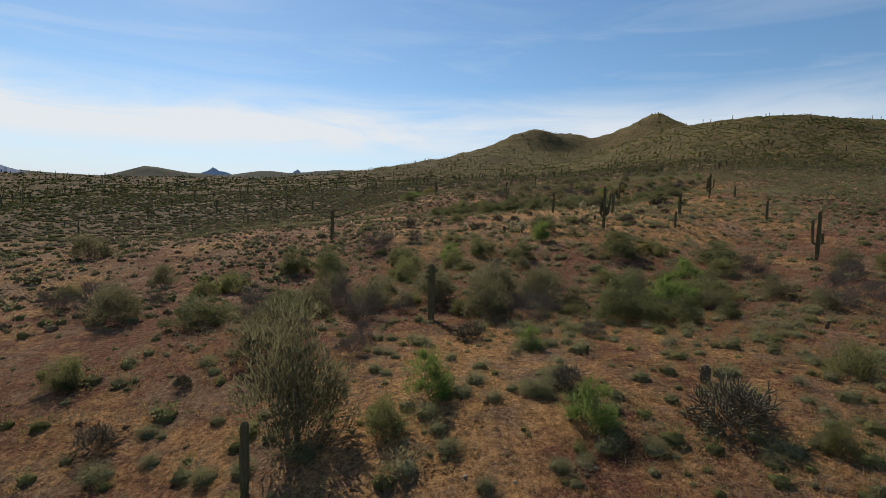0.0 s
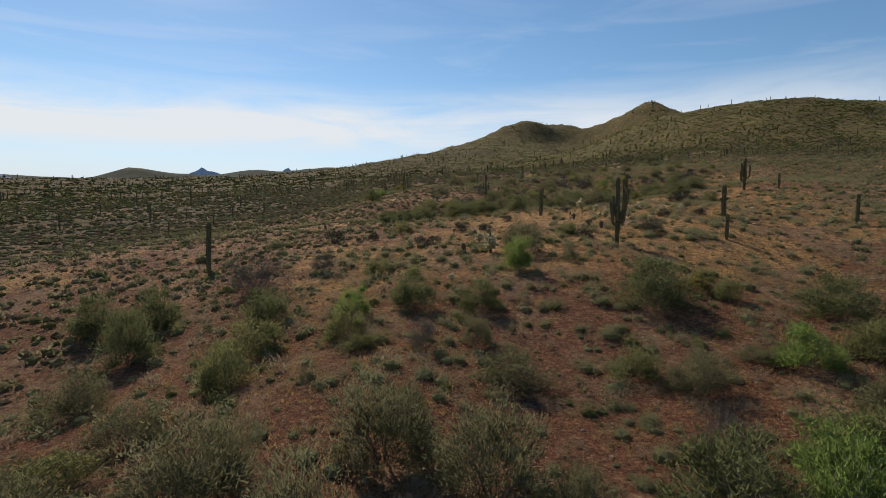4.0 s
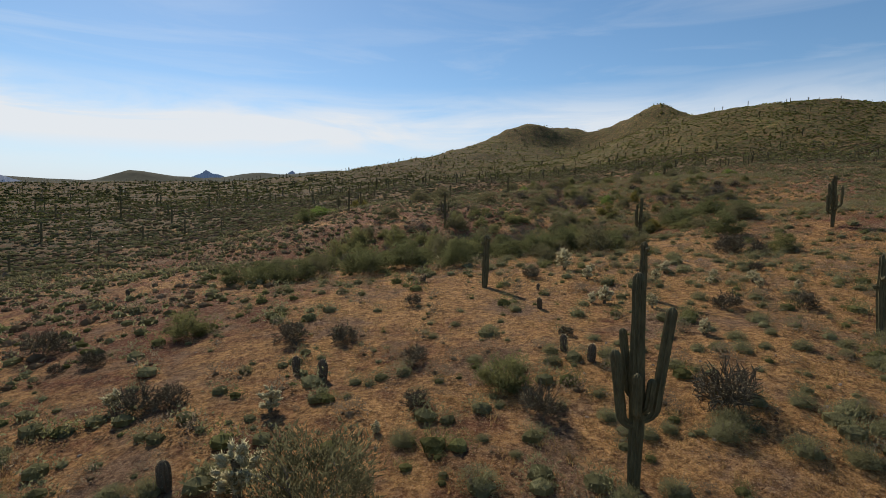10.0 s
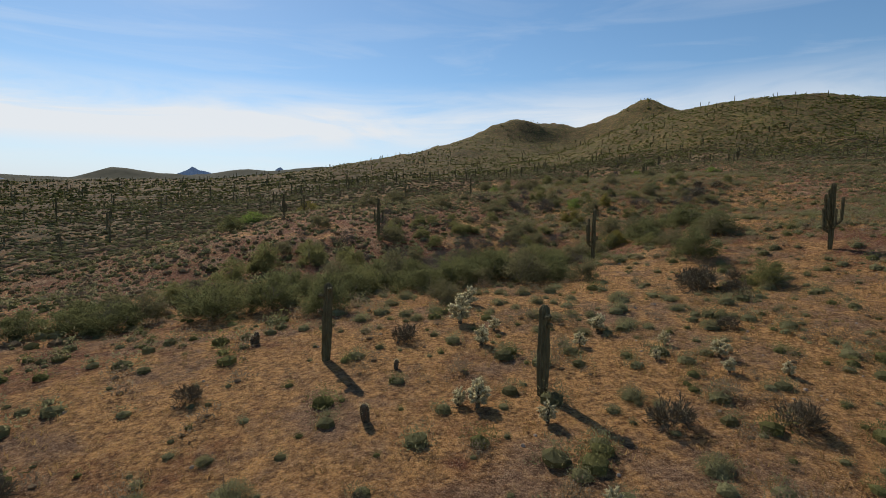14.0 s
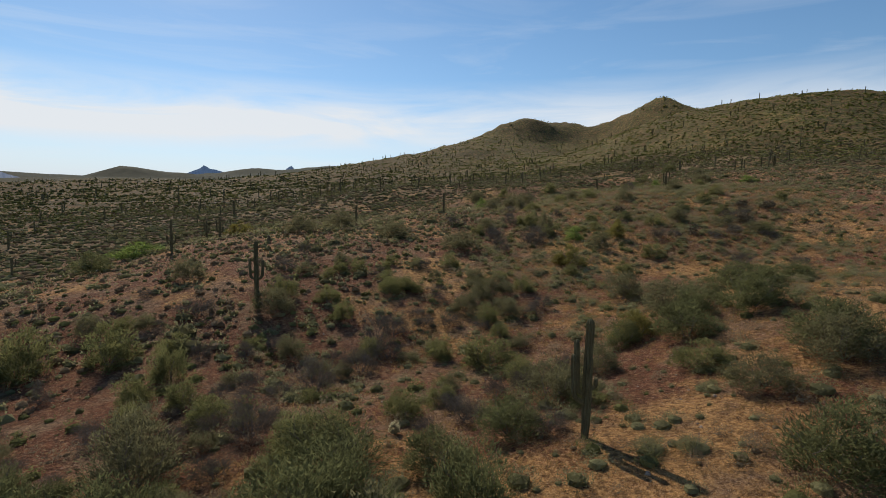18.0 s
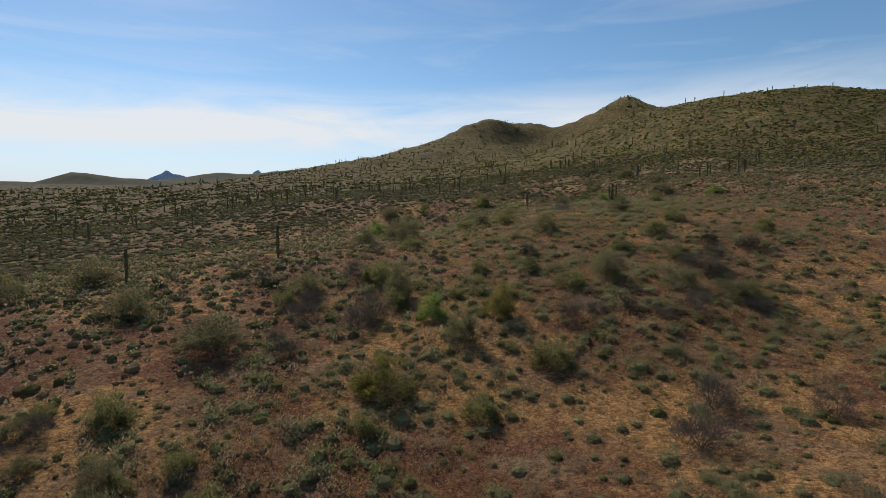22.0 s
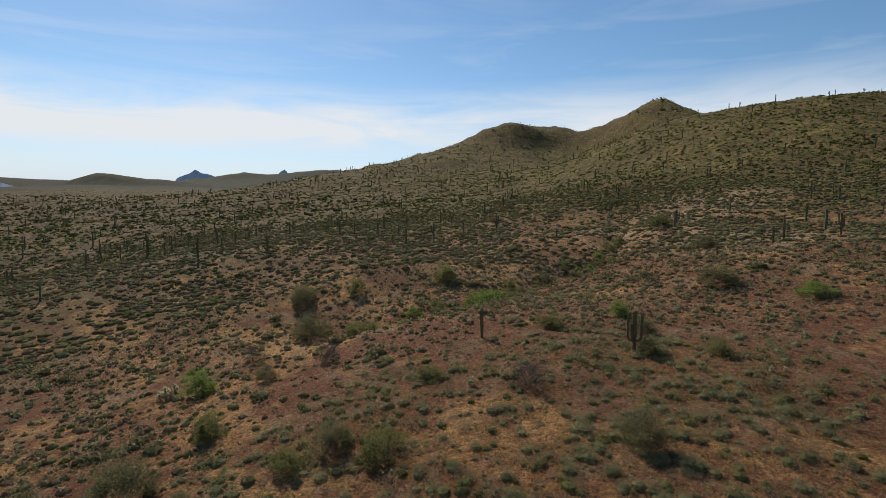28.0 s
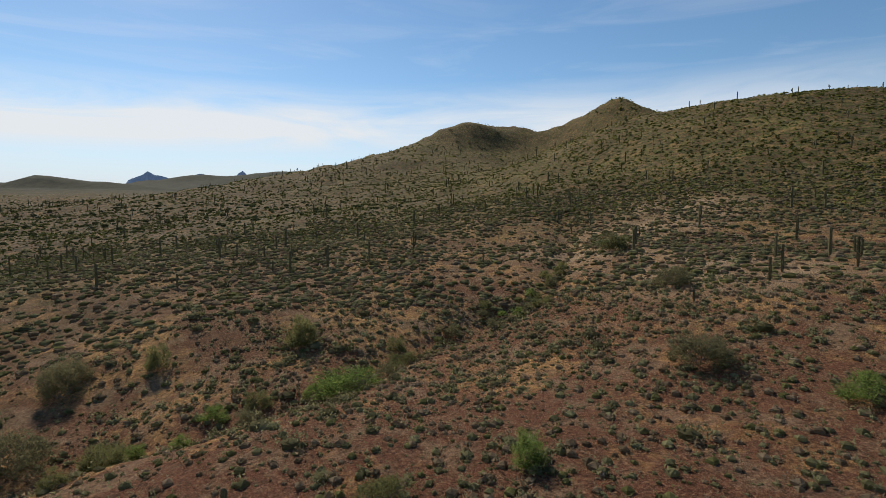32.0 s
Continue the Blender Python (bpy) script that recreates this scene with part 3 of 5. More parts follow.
SAGUAROS_FIRST = [
    (-17.3, -24.9, 2.7, 0), (-12.08, -5.49, 4.11, 'k'), (-30.88, 41.09, 5.2, 'k'), (37.43, 42.89, 3.43, 0), (29.34, 17.96, 5.61, 'forked'), (10.42, 36.06, 6.48, 'great'),
    (-114.31, 202.29, 8.01, 2), (21.16, 37.22, 2.56, 0), (6.96, 60.1, 4.01, 'k'), (16.88, 55.13, 3.77, 'k'), (44.81, 79.35, 5.65, 'crowded'), (48.77, 76.04, 2.74, 0),
    (25.65, 46.99, 4.22, 'k'), (27.05, 87.11, 5.44, 'stepped'), (2.11, 112.84, 6.33, 'pair'), (-19.93, 137.39, 4.93, 'low_pair'), (-20.46, 153.37, 4.07, 'forked'), (1.78, 159.77, 3.98, 0),
    (17.28, 167.09, 4.36, 0), (-28.89, 165.6, 3.99, 3), (56.8, 209.68, 3.6, 1), (71.83, 201.13, 4.33, 'candelabra'), (113.28, 251.53, 3.38, 0), (117.32, 255.19, 4.18, 0),
]
SAGUAROS_SECOND = [
    (139.7, 284.75, 4.61, 2), (128.53, 255.68, 4.54, 3), (101.09, 247.56, 1.85, 0), (78.18, 286.67, 2.59, 0), (63.63, 305.74, 5.25, 4), (49.9, 323.48, 3.38, 0),
    (27.7, 309.55, 3.11, 0), (34.42, 293.68, 2.78, 0), (-66.67, 311.74, 4.92, 0), (-62.84, 313.39, 3.63, 0), (-58.41, 316.34, 4.71, 0), (-41.55, 303.57, 6.93, 1),
    (-47.35, 313.74, 5.76, 0), (-36.76, 308.83, 5.54, 2), (-13.28, 279.47, 5.7, 1), (-16.43, 299.36, 2.94, 0), (-36.39, 342.19, 3.84, 0), (-18.03, 322.64, 4.27, 1),
    (-14.12, 319.19, 5.02, 0), (-48.4, 352.75, 4.09, 0), (-44.67, 324.82, 5.25, 0), (115.09, 363.14, 5.19, 0), (226.73, 388.74, 3.51, 'forked'), (223.81, 392.59, 2.02, 0),
]
SAGUAROS_THIRD = [
    (204.4, 407.85, 2.15, 0), (201.99, 413.27, 1.72, 0),
]
SAGUAROS = [*SAGUAROS_FIRST, *SAGUAROS_SECOND, *SAGUAROS_THIRD]

for n, (x, y, h, arms) in enumerate(SAGUAROS):
    ob = saguaro(x, y, h, arms, 100 + n)
    if arms == "k":
        words = "single-stemmed saguaro cactus with small arm buds on dry grass"
    elif arms == 0:
        words = "slender unbranched ribbed green saguaro cactus column" if h > 3 else "short thick unbranched saguaro cactus among shrubs"
    elif (len(ARMS[arms]) if arms in ARMS else arms) >= 4:
        words = "tall many-armed ribbed green saguaro cactus"
    else:
        count = len(ARMS[arms]) if arms in ARMS else arms
        words = "ribbed green saguaro cactus with %s upright arm%s" % (("one", "") if count == 1 else ("two", "s") if count == 2 else ("three", "s"))
    tagged(ob, words, "saguaro cactus", "saguaros of the desert slope")


# ---- barrel cacti ----
def barrel_cactus(x, y, h, seed):
    rng = np.random.default_rng(seed)
    base = new("barrel_cactus")
    base.matrix_basis = pose(x, y, float(ground_z(x, y)) - 0.02, rng.normal(0, 6), rng.normal(0, 6), 0)
    z, k = rounded(h, h * 0.24, 7, 6)
    p = np.stack([0 * z, 0 * z, z], 1)
    r = h * 0.24 * k * (0.86 + 0.16 * np.sin(z / h * 3))
    part("stem", ribbed(p, r, 10), BARREL, base)
    n = 170
    k = rng.integers(1, 12, n)
    a = rng.integers(0, 10, n) / 10 * 2 * np.pi
    out = np.stack([np.cos(a), np.sin(a), 0.3 + 0 * a], 1)
    part("spine_cover", blades(p[k] + out * r[k][:, None] * 0.97, out + unit(rng, n) * 0.6, 0.06, 0.008, rng), SPINES, base, "pale hooked spines")
    return tagged(base, "short ribbed barrel cactus with reddish spines on gravel", "barrel cactus", "barrel cacti")


BARRELS = [
    (-3.9, 36.7, 0.95), (-24.94, 67.64, 0.81), (2.03, 63.45, 0.57), (-2.57, 45.68, 0.79), (-1.03, 44.68, 0.98), (10.1, 53.31, 0.71),
    (10.22, 45.94, 0.78), (11.19, 44.67, 0.81), (2.19, 63.59, 0.71), (10.65, 58.28, 0.45), (0.97, -18.9, 0.89), (13.41, -8.04, 0.54),
    (-6.56, 139.1, 1.0), (6.21, 127.92, 0.92), (34.25, 160.91, 0.99),
]

for n, (x, y, h) in enumerate(BARRELS):
    barrel_cactus(x, y, h, 300 + n)


def mound(rng, width, height, sides=6):
    """A lumpy closed mound of few faces, the dense inside of a plant."""
    a = np.arange(sides) / sides * 2 * np.pi + rng.uniform(0, 1)
    ring = np.stack([np.cos(a), np.sin(a), 0 * a], 1)
    low = ring * rng.uniform(0.75, 1.1, (sides, 1)) * width / 2
    mid = ring * rng.uniform(0.70, 1.0, (sides, 1)) * width / 2 + np.stack([0 * a, 0 * a, height * rng.uniform(0.45, 0.72, sides)], 1)
    v = np.concatenate([low, mid, [(rng.normal(0, 0.06) * width, rng.normal(0, 0.06) * width, height)]])
    i, n = np.arange(sides), (np.arange(sides) + 1) % sides
    top = np.full(sides, 2 * sides)
    return v, np.concatenate([np.stack([i, n, sides + n], 1), np.stack([i, sides + n, sides + i], 1), np.stack([sides + i, sides + n, top], 1)])


# ---- branching woody plants ----
def limbs(rng, start, way, length, radius, depth, spread, tips, pieces, sides=4, up=0.15):
    """Grows a limb of tapered tube pieces and then its branches; tips collects ends and their ways."""
    steps = 4
    p, d = [np.array(start)], np.array(way)
    for _ in range(steps):
        d = d + rng.normal(0, 0.16, 3) + (0, 0, up * 0.3)
        d /= np.linalg.norm(d)
        p.append(p[-1] + d * length / steps)
    pieces.append(tube(p, np.linspace(radius, radius * 0.55, steps + 1), sides))
    if depth == 0:
        tips.append((p[-1], d))
        return
    for _ in range(rng.integers(2, 4)):
        w = d + rng.normal(0, spread, 3) + (0, 0, up)
        limbs(rng, p[rng.integers(2, steps + 1)], w / np.linalg.norm(w), length * rng.uniform(0.55, 0.8), radius * 0.55, depth - 1, spread, tips, pieces, 3 if depth < 3 else sides, up)


def woody(seed, stems, depth, spread, length, radius, up=0.15):
    rng = np.random.default_rng(seed)
    tips, pieces = [], []
    for n in range(stems):
        a = n / stems * 6.283 + rng.normal(0, 0.4)
        t = rng.uniform(0.25, 1.0)
        way = np.array([math.cos(a) * t, math.sin(a) * t, 0.75])
        limbs(rng, (math.cos(a) * 0.04, math.sin(a) * 0.04, 0.0), way / np.linalg.norm(way), length, radius, depth, spread, tips, pieces, 5, up)
    return rng, tips, join(pieces)


def scaled(geometry, width, height):
    """Fits a geometry to a unit width and height, and tells by how much."""
    v, f = geometry
    w = max(np.percentile(abs(v[:, :2]), 98) * 2, 1e-3)
    s = np.array([width / w, width / w, height / max(np.percentile(v[:, 2], 99), 1e-3)])
    return s


def bush(name, seed, mat, clumps, leaves, leaf, thin, lift, ragged, wood=None):
    """A bush or small tree one metre wide and high: thin woody limbs, and a crown of many small leaves in loose clumps."""
    rng, tips, wood_geo = woody(seed, 4 if leaves > 600 else 6, 2 if leaves > 600 else 3, 0.5, 0.34, 0.012)
    thing = new(name)
    wood_geo = (wood_geo[0] * scaled(wood_geo, 0.84, 0.84), wood_geo[1])
    part("limbwork", wood_geo, wood or BARK, thing)
    if not leaves:
        return thing
    d = unit(rng, clumps)
    d[:, 2] = abs(d[:, 2])
    c = d * rng.uniform(0.35, 1.0, (clumps, 1)) ** 0.5 * (0.36, 0.36, 0.66)
    c[::3] *= (1.05, 1.05, 0.35)
    c[:, 2] += lift
    which = rng.integers(0, clumps, leaves)
    grow = rng.uniform(0.5, 1.4, clumps)[which]
    off = unit(rng, leaves) * (rng.uniform(0.15, 1.0, leaves) ** 0.6 * grow * ragged)[:, None]
    base = c[which] + off
    base[:, 2] = abs(base[:, 2])
    out = base * (1, 1, 0.8) + (0, 0, 0.12)
    way = out / (np.linalg.norm(out, axis=1, keepdims=True) + 1e-6) * 0.8 + unit(rng, leaves) * 0.75 + (0, 0, 0.25)
    way /= np.linalg.norm(way, axis=1, keepdims=True)
    crown = blades(base, way, leaf * rng.uniform(0.5, 1.5, leaves), thin * rng.uniform(0.7, 1.3, leaves), rng)
    v = crown[0] * scaled(crown, 1.12, 1.06)
    v[:, 2] = np.maximum(v[:, 2], -0.02)
    part("crown", (v, crown[1]), mat, thing)
    return thing


def plant(kinds, places, label, category, group, sink=0.02):
    """Sets plants of some kinds, each kind built once at first, at places of x, y, width, height."""
    rng = random.Random(len(places) + 3)
    used = set()
    for n, (x, y, w, h) in enumerate(places):
        kind = kinds[n % len(kinds)]
        m = pose(x, y, float(ground_z(x, y)) - sink, 0, 0, rng.uniform(0, 360)) @ Matrix.Diagonal((w, w * rng.uniform(0.88, 1.12), h, 1))
        if kind.name in used:
            k = kind.scale
            copy_thing(kind, m @ Matrix.Diagonal((1 / k.x, 1 / k.y, 1 / k.z, 1)))
        else:
            used.add(kind.name)
            tagged(kind, label, category, group)
            kind.matrix_basis = m
    for kind in kinds:
        if kind.name not in used:
            for o in (*kind.children, kind):
                bpy.data.objects.remove(o)


PALO_VERDES_FIRST = [
    (-29.08, -4.81, 3.98, 2.13), (0.92, -4.4, 2.5, 2.1), (2.9, -5.2, 2.4, 1.9), (5.47, -5.4, 2.4, 1.8), (18.91, 18.38, 4.31, 2.4), (8.34, 20.95, 4.06, 2.78),
    (-7.59, 21.94, 2.62, 2.1), (-2.99, 21.38, 2.57, 1.8), (-31.1, 24.11, 3.52, 2.93), (-25.49, 18.64, 3.15, 3.15), (-17.32, 21.3, 2.72, 2.27), (5.12, 74.86, 3.54, 1.93),
    (6.69, 79.83, 3.38, 2.26), (9.8, 80.57, 3.09, 2.32), (13.23, 77.66, 3.18, 2.48), (16.18, 80.44, 3.51, 2.72), (-0.14, 72.76, 4.14, 2.37), (4.73, 69.65, 2.88, 2.36),
    (-3.89, 71.37, 4.33, 2.31), (34.59, 82.09, 4.12, 2.47), (46.51, 113.8, 4.13, 2.06), (-28.29, 132.65, 4.65, 2.79), (23.86, 88.69, 2.95, 1.61), (36.87, 100.58, 3.79, 2.28),
]
PALO_VERDES_SECOND = [
    (42.5, 102.94, 3.86, 2.7), (42.2, 93.76, 4.3, 2.15), (15.98, 85.86, 3.83, 2.15), (20.58, 85.81, 2.58, 1.65), (47.16, 109.92, 2.87, 1.67), (41.9, 108.35, 1.83, 1.36),
    (51.67, 112.95, 2.43, 1.62), (64.37, 155.29, 2.38, 1.59), (59.37, 158.98, 1.96, 1.74), (47.82, 153.01, 1.88, 1.5), (103.77, 285.23, 5.07, 3.17), (3.18, -0.21, 3.39, 2.59),
    (-27.2, 24.53, 3.3, 2.83), (4.43, -3.46, 1.65, 0.99), (38.59, 103.99, 2.44, 2.44), (33.19, 102.45, 2.33, 1.81),
]
PALO_VERDES = [*PALO_VERDES_FIRST, *PALO_VERDES_SECOND]
MESQUITES_FIRST = [
    (-16.47, -22.37, 3.79, 5.12), (-21.15, -13.24, 3.79, 2.24), (-21.75, -0.79, 2.72, 2.12), (-16.73, -0.84, 2.67, 2.08), (-8.36, -4.73, 2.76, 2.51), (-65.89, 35.05, 5.69, 3.55),
    (-43.35, 15.36, 2.93, 2.44), (12.87, 6.33, 2.82, 1.77), (-11.86, 1.72, 2.21, 2.21), (-3.41, 16.02, 1.61, 1.61), (1.49, 34.74, 3.35, 2.57), (4.9, 31.23, 1.12, 1.3),
    (19.12, 77.75, 3.59, 2.87), (23.68, 77.44, 2.13, 1.78), (38.57, 106.74, 4.27, 2.44), (41.08, 91.54, 3.46, 2.23), (12.7, 70.17, 2.17, 1.49), (26.53, 93.35, 3.28, 2.19),
    (4.07, 111.84, 3.56, 2.13), (35.93, 89.65, 2.97, 1.62), (20.93, 137.99, 4.74, 2.38), (40.03, 138.06, 2.18, 2.45), (37.21, 117.14, 3.18, 2.54), (-5.28, 150.08, 4.66, 3.0),
]
MESQUITES_SECOND = [
    (-0.48, 157.14, 4.82, 2.97), (21.8, 114.02, 2.28, 1.71), (24.77, 151.23, 3.42, 2.06), (34.28, 149.46, 2.38, 3.06), (53.99, 147.3, 2.49, 2.49), (60.13, 145.6, 3.25, 1.77),
    (64.44, 144.38, 3.1, 1.69), (52.94, 170.89, 3.36, 2.52), (31.84, 181.2, 4.09, 3.06), (44.77, 185.49, 3.06, 2.3), (33.82, 176.03, 3.34, 2.91), (26.71, 178.71, 3.14, 2.24),
    (66.91, 182.56, 3.3, 2.35), (24.15, 245.38, 4.53, 2.83), (25.32, 242.13, 3.86, 3.43), (33.05, 204.27, 2.34, 1.87), (74.79, 207.83, 2.86, 1.92), (94.06, 232.18, 5.8, 2.9),
    (102.48, 256.81, 4.4, 2.44), (31.19, 227.65, 5.7, 3.57), (-12.22, -0.21, 3.48, 2.66), (-7.9, -2.53, 2.87, 3.05), (-3.39, 1.54, 3.09, 2.65), (-23.47, 10.95, 2.95, 2.3),
]
MESQUITES_THIRD = [
    (6.78, 10.11, 2.47, 1.85), (-8.63, 120.6, 3.18, 2.27), (10.71, 144.41, 4.0, 2.5),
]
MESQUITES = [*MESQUITES_FIRST, *MESQUITES_SECOND, *MESQUITES_THIRD]
GREEN_BUSHES = [
    (-11.23, -19.88, 1.74, 1.86), (-5.02, -22.8, 1.6, 1.6), (7.73, 1.76, 3.08, 1.85), (-11.34, 20.65, 2.33, 1.81), (-6.1, -13.24, 1.12, 1.12), (0.47, 29.46, 2.03, 2.53),
    (-28.12, 142.73, 5.98, 2.14), (37.58, 143.75, 2.53, 1.97), (59.35, 237.36, 6.3, 2.32), (25.93, 203.0, 3.21, 2.75), (102.63, 221.77, 4.32, 1.85), (74.28, 215.88, 2.24, 1.97),
    (6.09, -0.22, 2.4, 2.6), (12.42, 11.45, 2.88, 1.93),
]
YELLOW_BUSHES = [
    (12.26, 23.52, 2.21, 0.98), (34.51, 103.61, 2.9, 1.86), (34.64, 131.64, 3.79, 2.37), (-23.86, 170.15, 5.29, 2.64), (43.5, 142.4, 2.52, 2.39),
]
CREOSOTES_FIRST = [
    (-12.67, -22.57, 1.53, 1.32), (8.29, -17.45, 1.96, 1.47), (-31.04, -15.53, 2.1, 1.5), (3.08, -24.54, 1.04, 1.04), (-36.33, 10.79, 2.2, 1.76), (-35.09, 13.77, 2.12, 1.89),
    (-15.63, 10.4, 2.47, 2.06), (13.63, 21.73, 1.59, 1.36), (-9.91, 14.18, 1.54, 0.85), (-8.0, 29.39, 1.6, 1.12), (-11.57, 33.12, 2.32, 1.27), (-11.43, 52.51, 2.24, 1.44),
    (7.09, 42.84, 1.93, 1.28), (36.07, 73.61, 2.74, 1.83), (-5.1, 102.35, 3.63, 3.02), (-11.14, 101.33, 3.63, 3.32), (-13.25, 97.05, 2.83, 2.54), (0.93, 99.94, 2.08, 2.37),
    (23.49, 102.1, 3.39, 2.12), (35.31, 94.5, 2.95, 1.32), (25.59, 97.94, 2.2, 1.46), (19.93, 127.13, 2.11, 1.68), (27.82, 120.18, 2.1, 1.4), (34.14, 126.98, 1.47, 1.26),
]
CREOSOTES_SECOND = [
    (7.66, 122.58, 1.69, 1.31), (9.62, 123.4, 1.54, 1.34), (13.46, 119.75, 1.73, 1.21), (50.3, 146.3, 2.59, 1.52), (77.41, 161.19, 2.03, 1.8), (49.31, 183.8, 3.19, 1.97),
    (42.71, 183.38, 2.45, 1.47), (70.82, 172.02, 2.68, 1.79), (65.73, 165.61, 2.36, 1.77), (33.61, 190.17, 2.54, 2.26), (34.48, 168.62, 2.71, 1.69), (34.12, 247.06, 2.7, 2.7),
    (38.04, 228.48, 3.24, 2.16), (72.78, 199.55, 1.97, 1.78), (51.54, 197.2, 2.11, 1.34), (65.45, 212.41, 3.17, 1.59), (50.31, 251.81, 3.81, 3.34), (79.28, 198.74, 2.31, 1.54),
    (-36.19, 17.15, 2.78, 1.59), (-16.24, 15.15, 2.95, 2.21), (-11.03, 16.31, 2.27, 1.89), (16.33, 12.55, 2.65, 1.66), (4.51, 12.39, 2.33, 1.34), (-1.46, -3.0, 1.89, 0.85),
]
CREOSOTES_THIRD = [
    (-9.52, -3.52, 2.03, 1.01), (8.42, 114.52, 1.96, 1.56), (10.48, 111.75, 1.81, 1.45), (23.7, 111.92, 2.16, 1.62), (4.01, 115.13, 2.38, 1.79), (46.2, 134.22, 2.42, 1.81),
    (40.76, 128.9, 2.03, 1.35), (32.54, 152.92, 2.28, 2.28),
]
CREOSOTES_FOURTH = [
    (54.6, 149.9, 2.3, 2.0), (42.7, 154.4, 1.7, 1.3), (30.9, 154.2, 1.7, 1.5), (34.2, 147.2, 2.1, 1.7), (65.9, 144.4, 2.7, 1.8), (44.7, 146.1, 1.5, 0.9),
    (41.9, 147.5, 1.5, 0.9), (39.8, 147.6, 1.3, 0.9), (38.2, 149.8, 1.4, 0.8), (42.4, 150.2, 1.5, 0.9), (36.4, 151.6, 1.4, 0.8), (23.4, 148.4, 2.0, 1.5),
]
CREOSOTES = [*CREOSOTES_FIRST, *CREOSOTES_SECOND, *CREOSOTES_THIRD, *CREOSOTES_FOURTH]
BARE_BUSHES_FIRST = [
    (-25.5, -3.23, 2.23, 2.8), (-19.35, -1.3, 2.06, 3.24), (-4.78, -5.31, 2.18, 2.18), (-16.19, -12.83, 1.9, 1.38), (-1.73, -9.87, 1.34, 1.16), (-20.16, -9.28, 1.27, 1.05),
    (-16.02, -10.02, 1.61, 1.21), (-21.63, 30.63, 5.03, 3.02), (-6.34, 14.64, 1.54, 1.72), (-17.21, 35.18, 2.31, 1.94), (12.03, 97.61, 2.95, 2.22), (14.23, 101.52, 2.95, 2.11),
    (54.18, 127.86, 2.63, 2.19), (26.3, 137.27, 2.67, 2.14), (32.38, 144.85, 3.22, 2.35), (48.96, 140.16, 2.15, 1.67), (64.88, 142.02, 2.31, 1.28), (28.22, 212.53, 3.33, 2.21),
    (60.45, 193.66, 3.11, 2.07), (38.63, 207.85, 2.5, 2.25), (-21.2, 1.66, 3.38, 2.26), (-3.26, -2.62, 1.76, 1.76), (14.59, 106.69, 2.42, 2.72), (51.65, 124.16, 2.88, 2.02),
]
BARE_BUSHES_SECOND = [
    (59.54, 125.48, 2.11, 1.51), (31.53, 142.44, 3.89, 2.43), (66.56, 152.41, 2.43, 1.63),
]
BARE_BUSHES_THIRD = [
    (26.3, 145.2, 3.0, 1.9), (25.9, 148.6, 2.2, 1.5), (19.5, 154.9, 2.6, 1.6), (29.2, 155.6, 2.7, 1.9), (56.2, 152.0, 2.2, 1.4), (64.3, 152.6, 2.8, 1.8),
    (68.3, 156.0, 2.2, 1.4), (46.6, 149.4, 1.3, 0.9), (51.2, 140.4, 1.8, 1.2), (59.4, 140.6, 2.6, 1.6), (37.9, 160.9, 1.9, 1.5), (30.2, 166.6, 1.9, 1.4),
    (66.9, 146.4, 2.1, 1.3), (55.9, 139.2, 2.2, 1.2),
]
BARE_BUSHES = [*BARE_BUSHES_FIRST, *BARE_BUSHES_SECOND, *BARE_BUSHES_THIRD]

# thickets along the two washes
FIRST_WASH = [(-50, 2), (-32, -2), (-20, -4), (-8, -4), (8, -1), (20, 3), (34, 10)]
SECOND_WASH = [(-16, 70), (-6, 75), (4, 79), (14, 80), (23, 81)]
NORTH_BANK = [(-14, 82), (0, 87), (14, 90), (30, 95)]
UPPER_BANK = [(-12, 108), (0, 105), (12, 98), (18, 112), (28, 116), (14, 122), (2, 122)]
PLACED = [p[:3] for some in (PALO_VERDES, MESQUITES, GREEN_BUSHES, YELLOW_BUSHES, CREOSOTES, BARE_BUSHES) for p in some]
PLACED += [(p[0], p[1] - 1.5, 6.5) for p in SAGUAROS]
wash_rng = random.Random(17)
CHANNEL_BUSHES = CHANNEL[1:8]
for course, count, wide in ((FIRST_WASH, 70, 5.0), (SECOND_WASH, 60, 2.2), (NORTH_BANK, 110, 4.5), (UPPER_BANK, 110, 3.5), (CHANNEL_BUSHES, 46, 2.2)):
    for _ in range(count):
        n = wash_rng.randrange(len(course) - 1)
        f = wash_rng.random()
        x = course[n][0] * (1 - f) + course[n + 1][0] * f + wash_rng.gauss(0, 1.0)
        y = course[n][1] * (1 - f) + course[n + 1][1] * f + wash_rng.gauss(0, wide)
        w = wash_rng.uniform(1.6, 3.6) if course in (FIRST_WASH, SECOND_WASH) else wash_rng.uniform(1.2, 2.4)
        h = w * wash_rng.uniform(0.42, 0.95)
        if course is FIRST_WASH and y < -7.5 + 0.15 * (x + 10):
            continue
        if all((x - a) ** 2 + (y - b) ** 2 > (0.36 * (w + c)) ** 2 for a, b, c in PLACED):
            PLACED.append((x, y, w))
            kind = wash_rng.choice((GREEN_BUSHES, CREOSOTES, CREOSOTES, MESQUITES) if course is CHANNEL_BUSHES else (MESQUITES, BARE_BUSHES, MESQUITES, CREOSOTES, PALO_VERDES, BARE_BUSHES) if course is FIRST_WASH else (PALO_VERDES, PALO_VERDES, MESQUITES, CREOSOTES) if course is SECOND_WASH else (BARE_BUSHES, CREOSOTES, MESQUITES, BARE_BUSHES))
            kind.append((x, y, w, h))
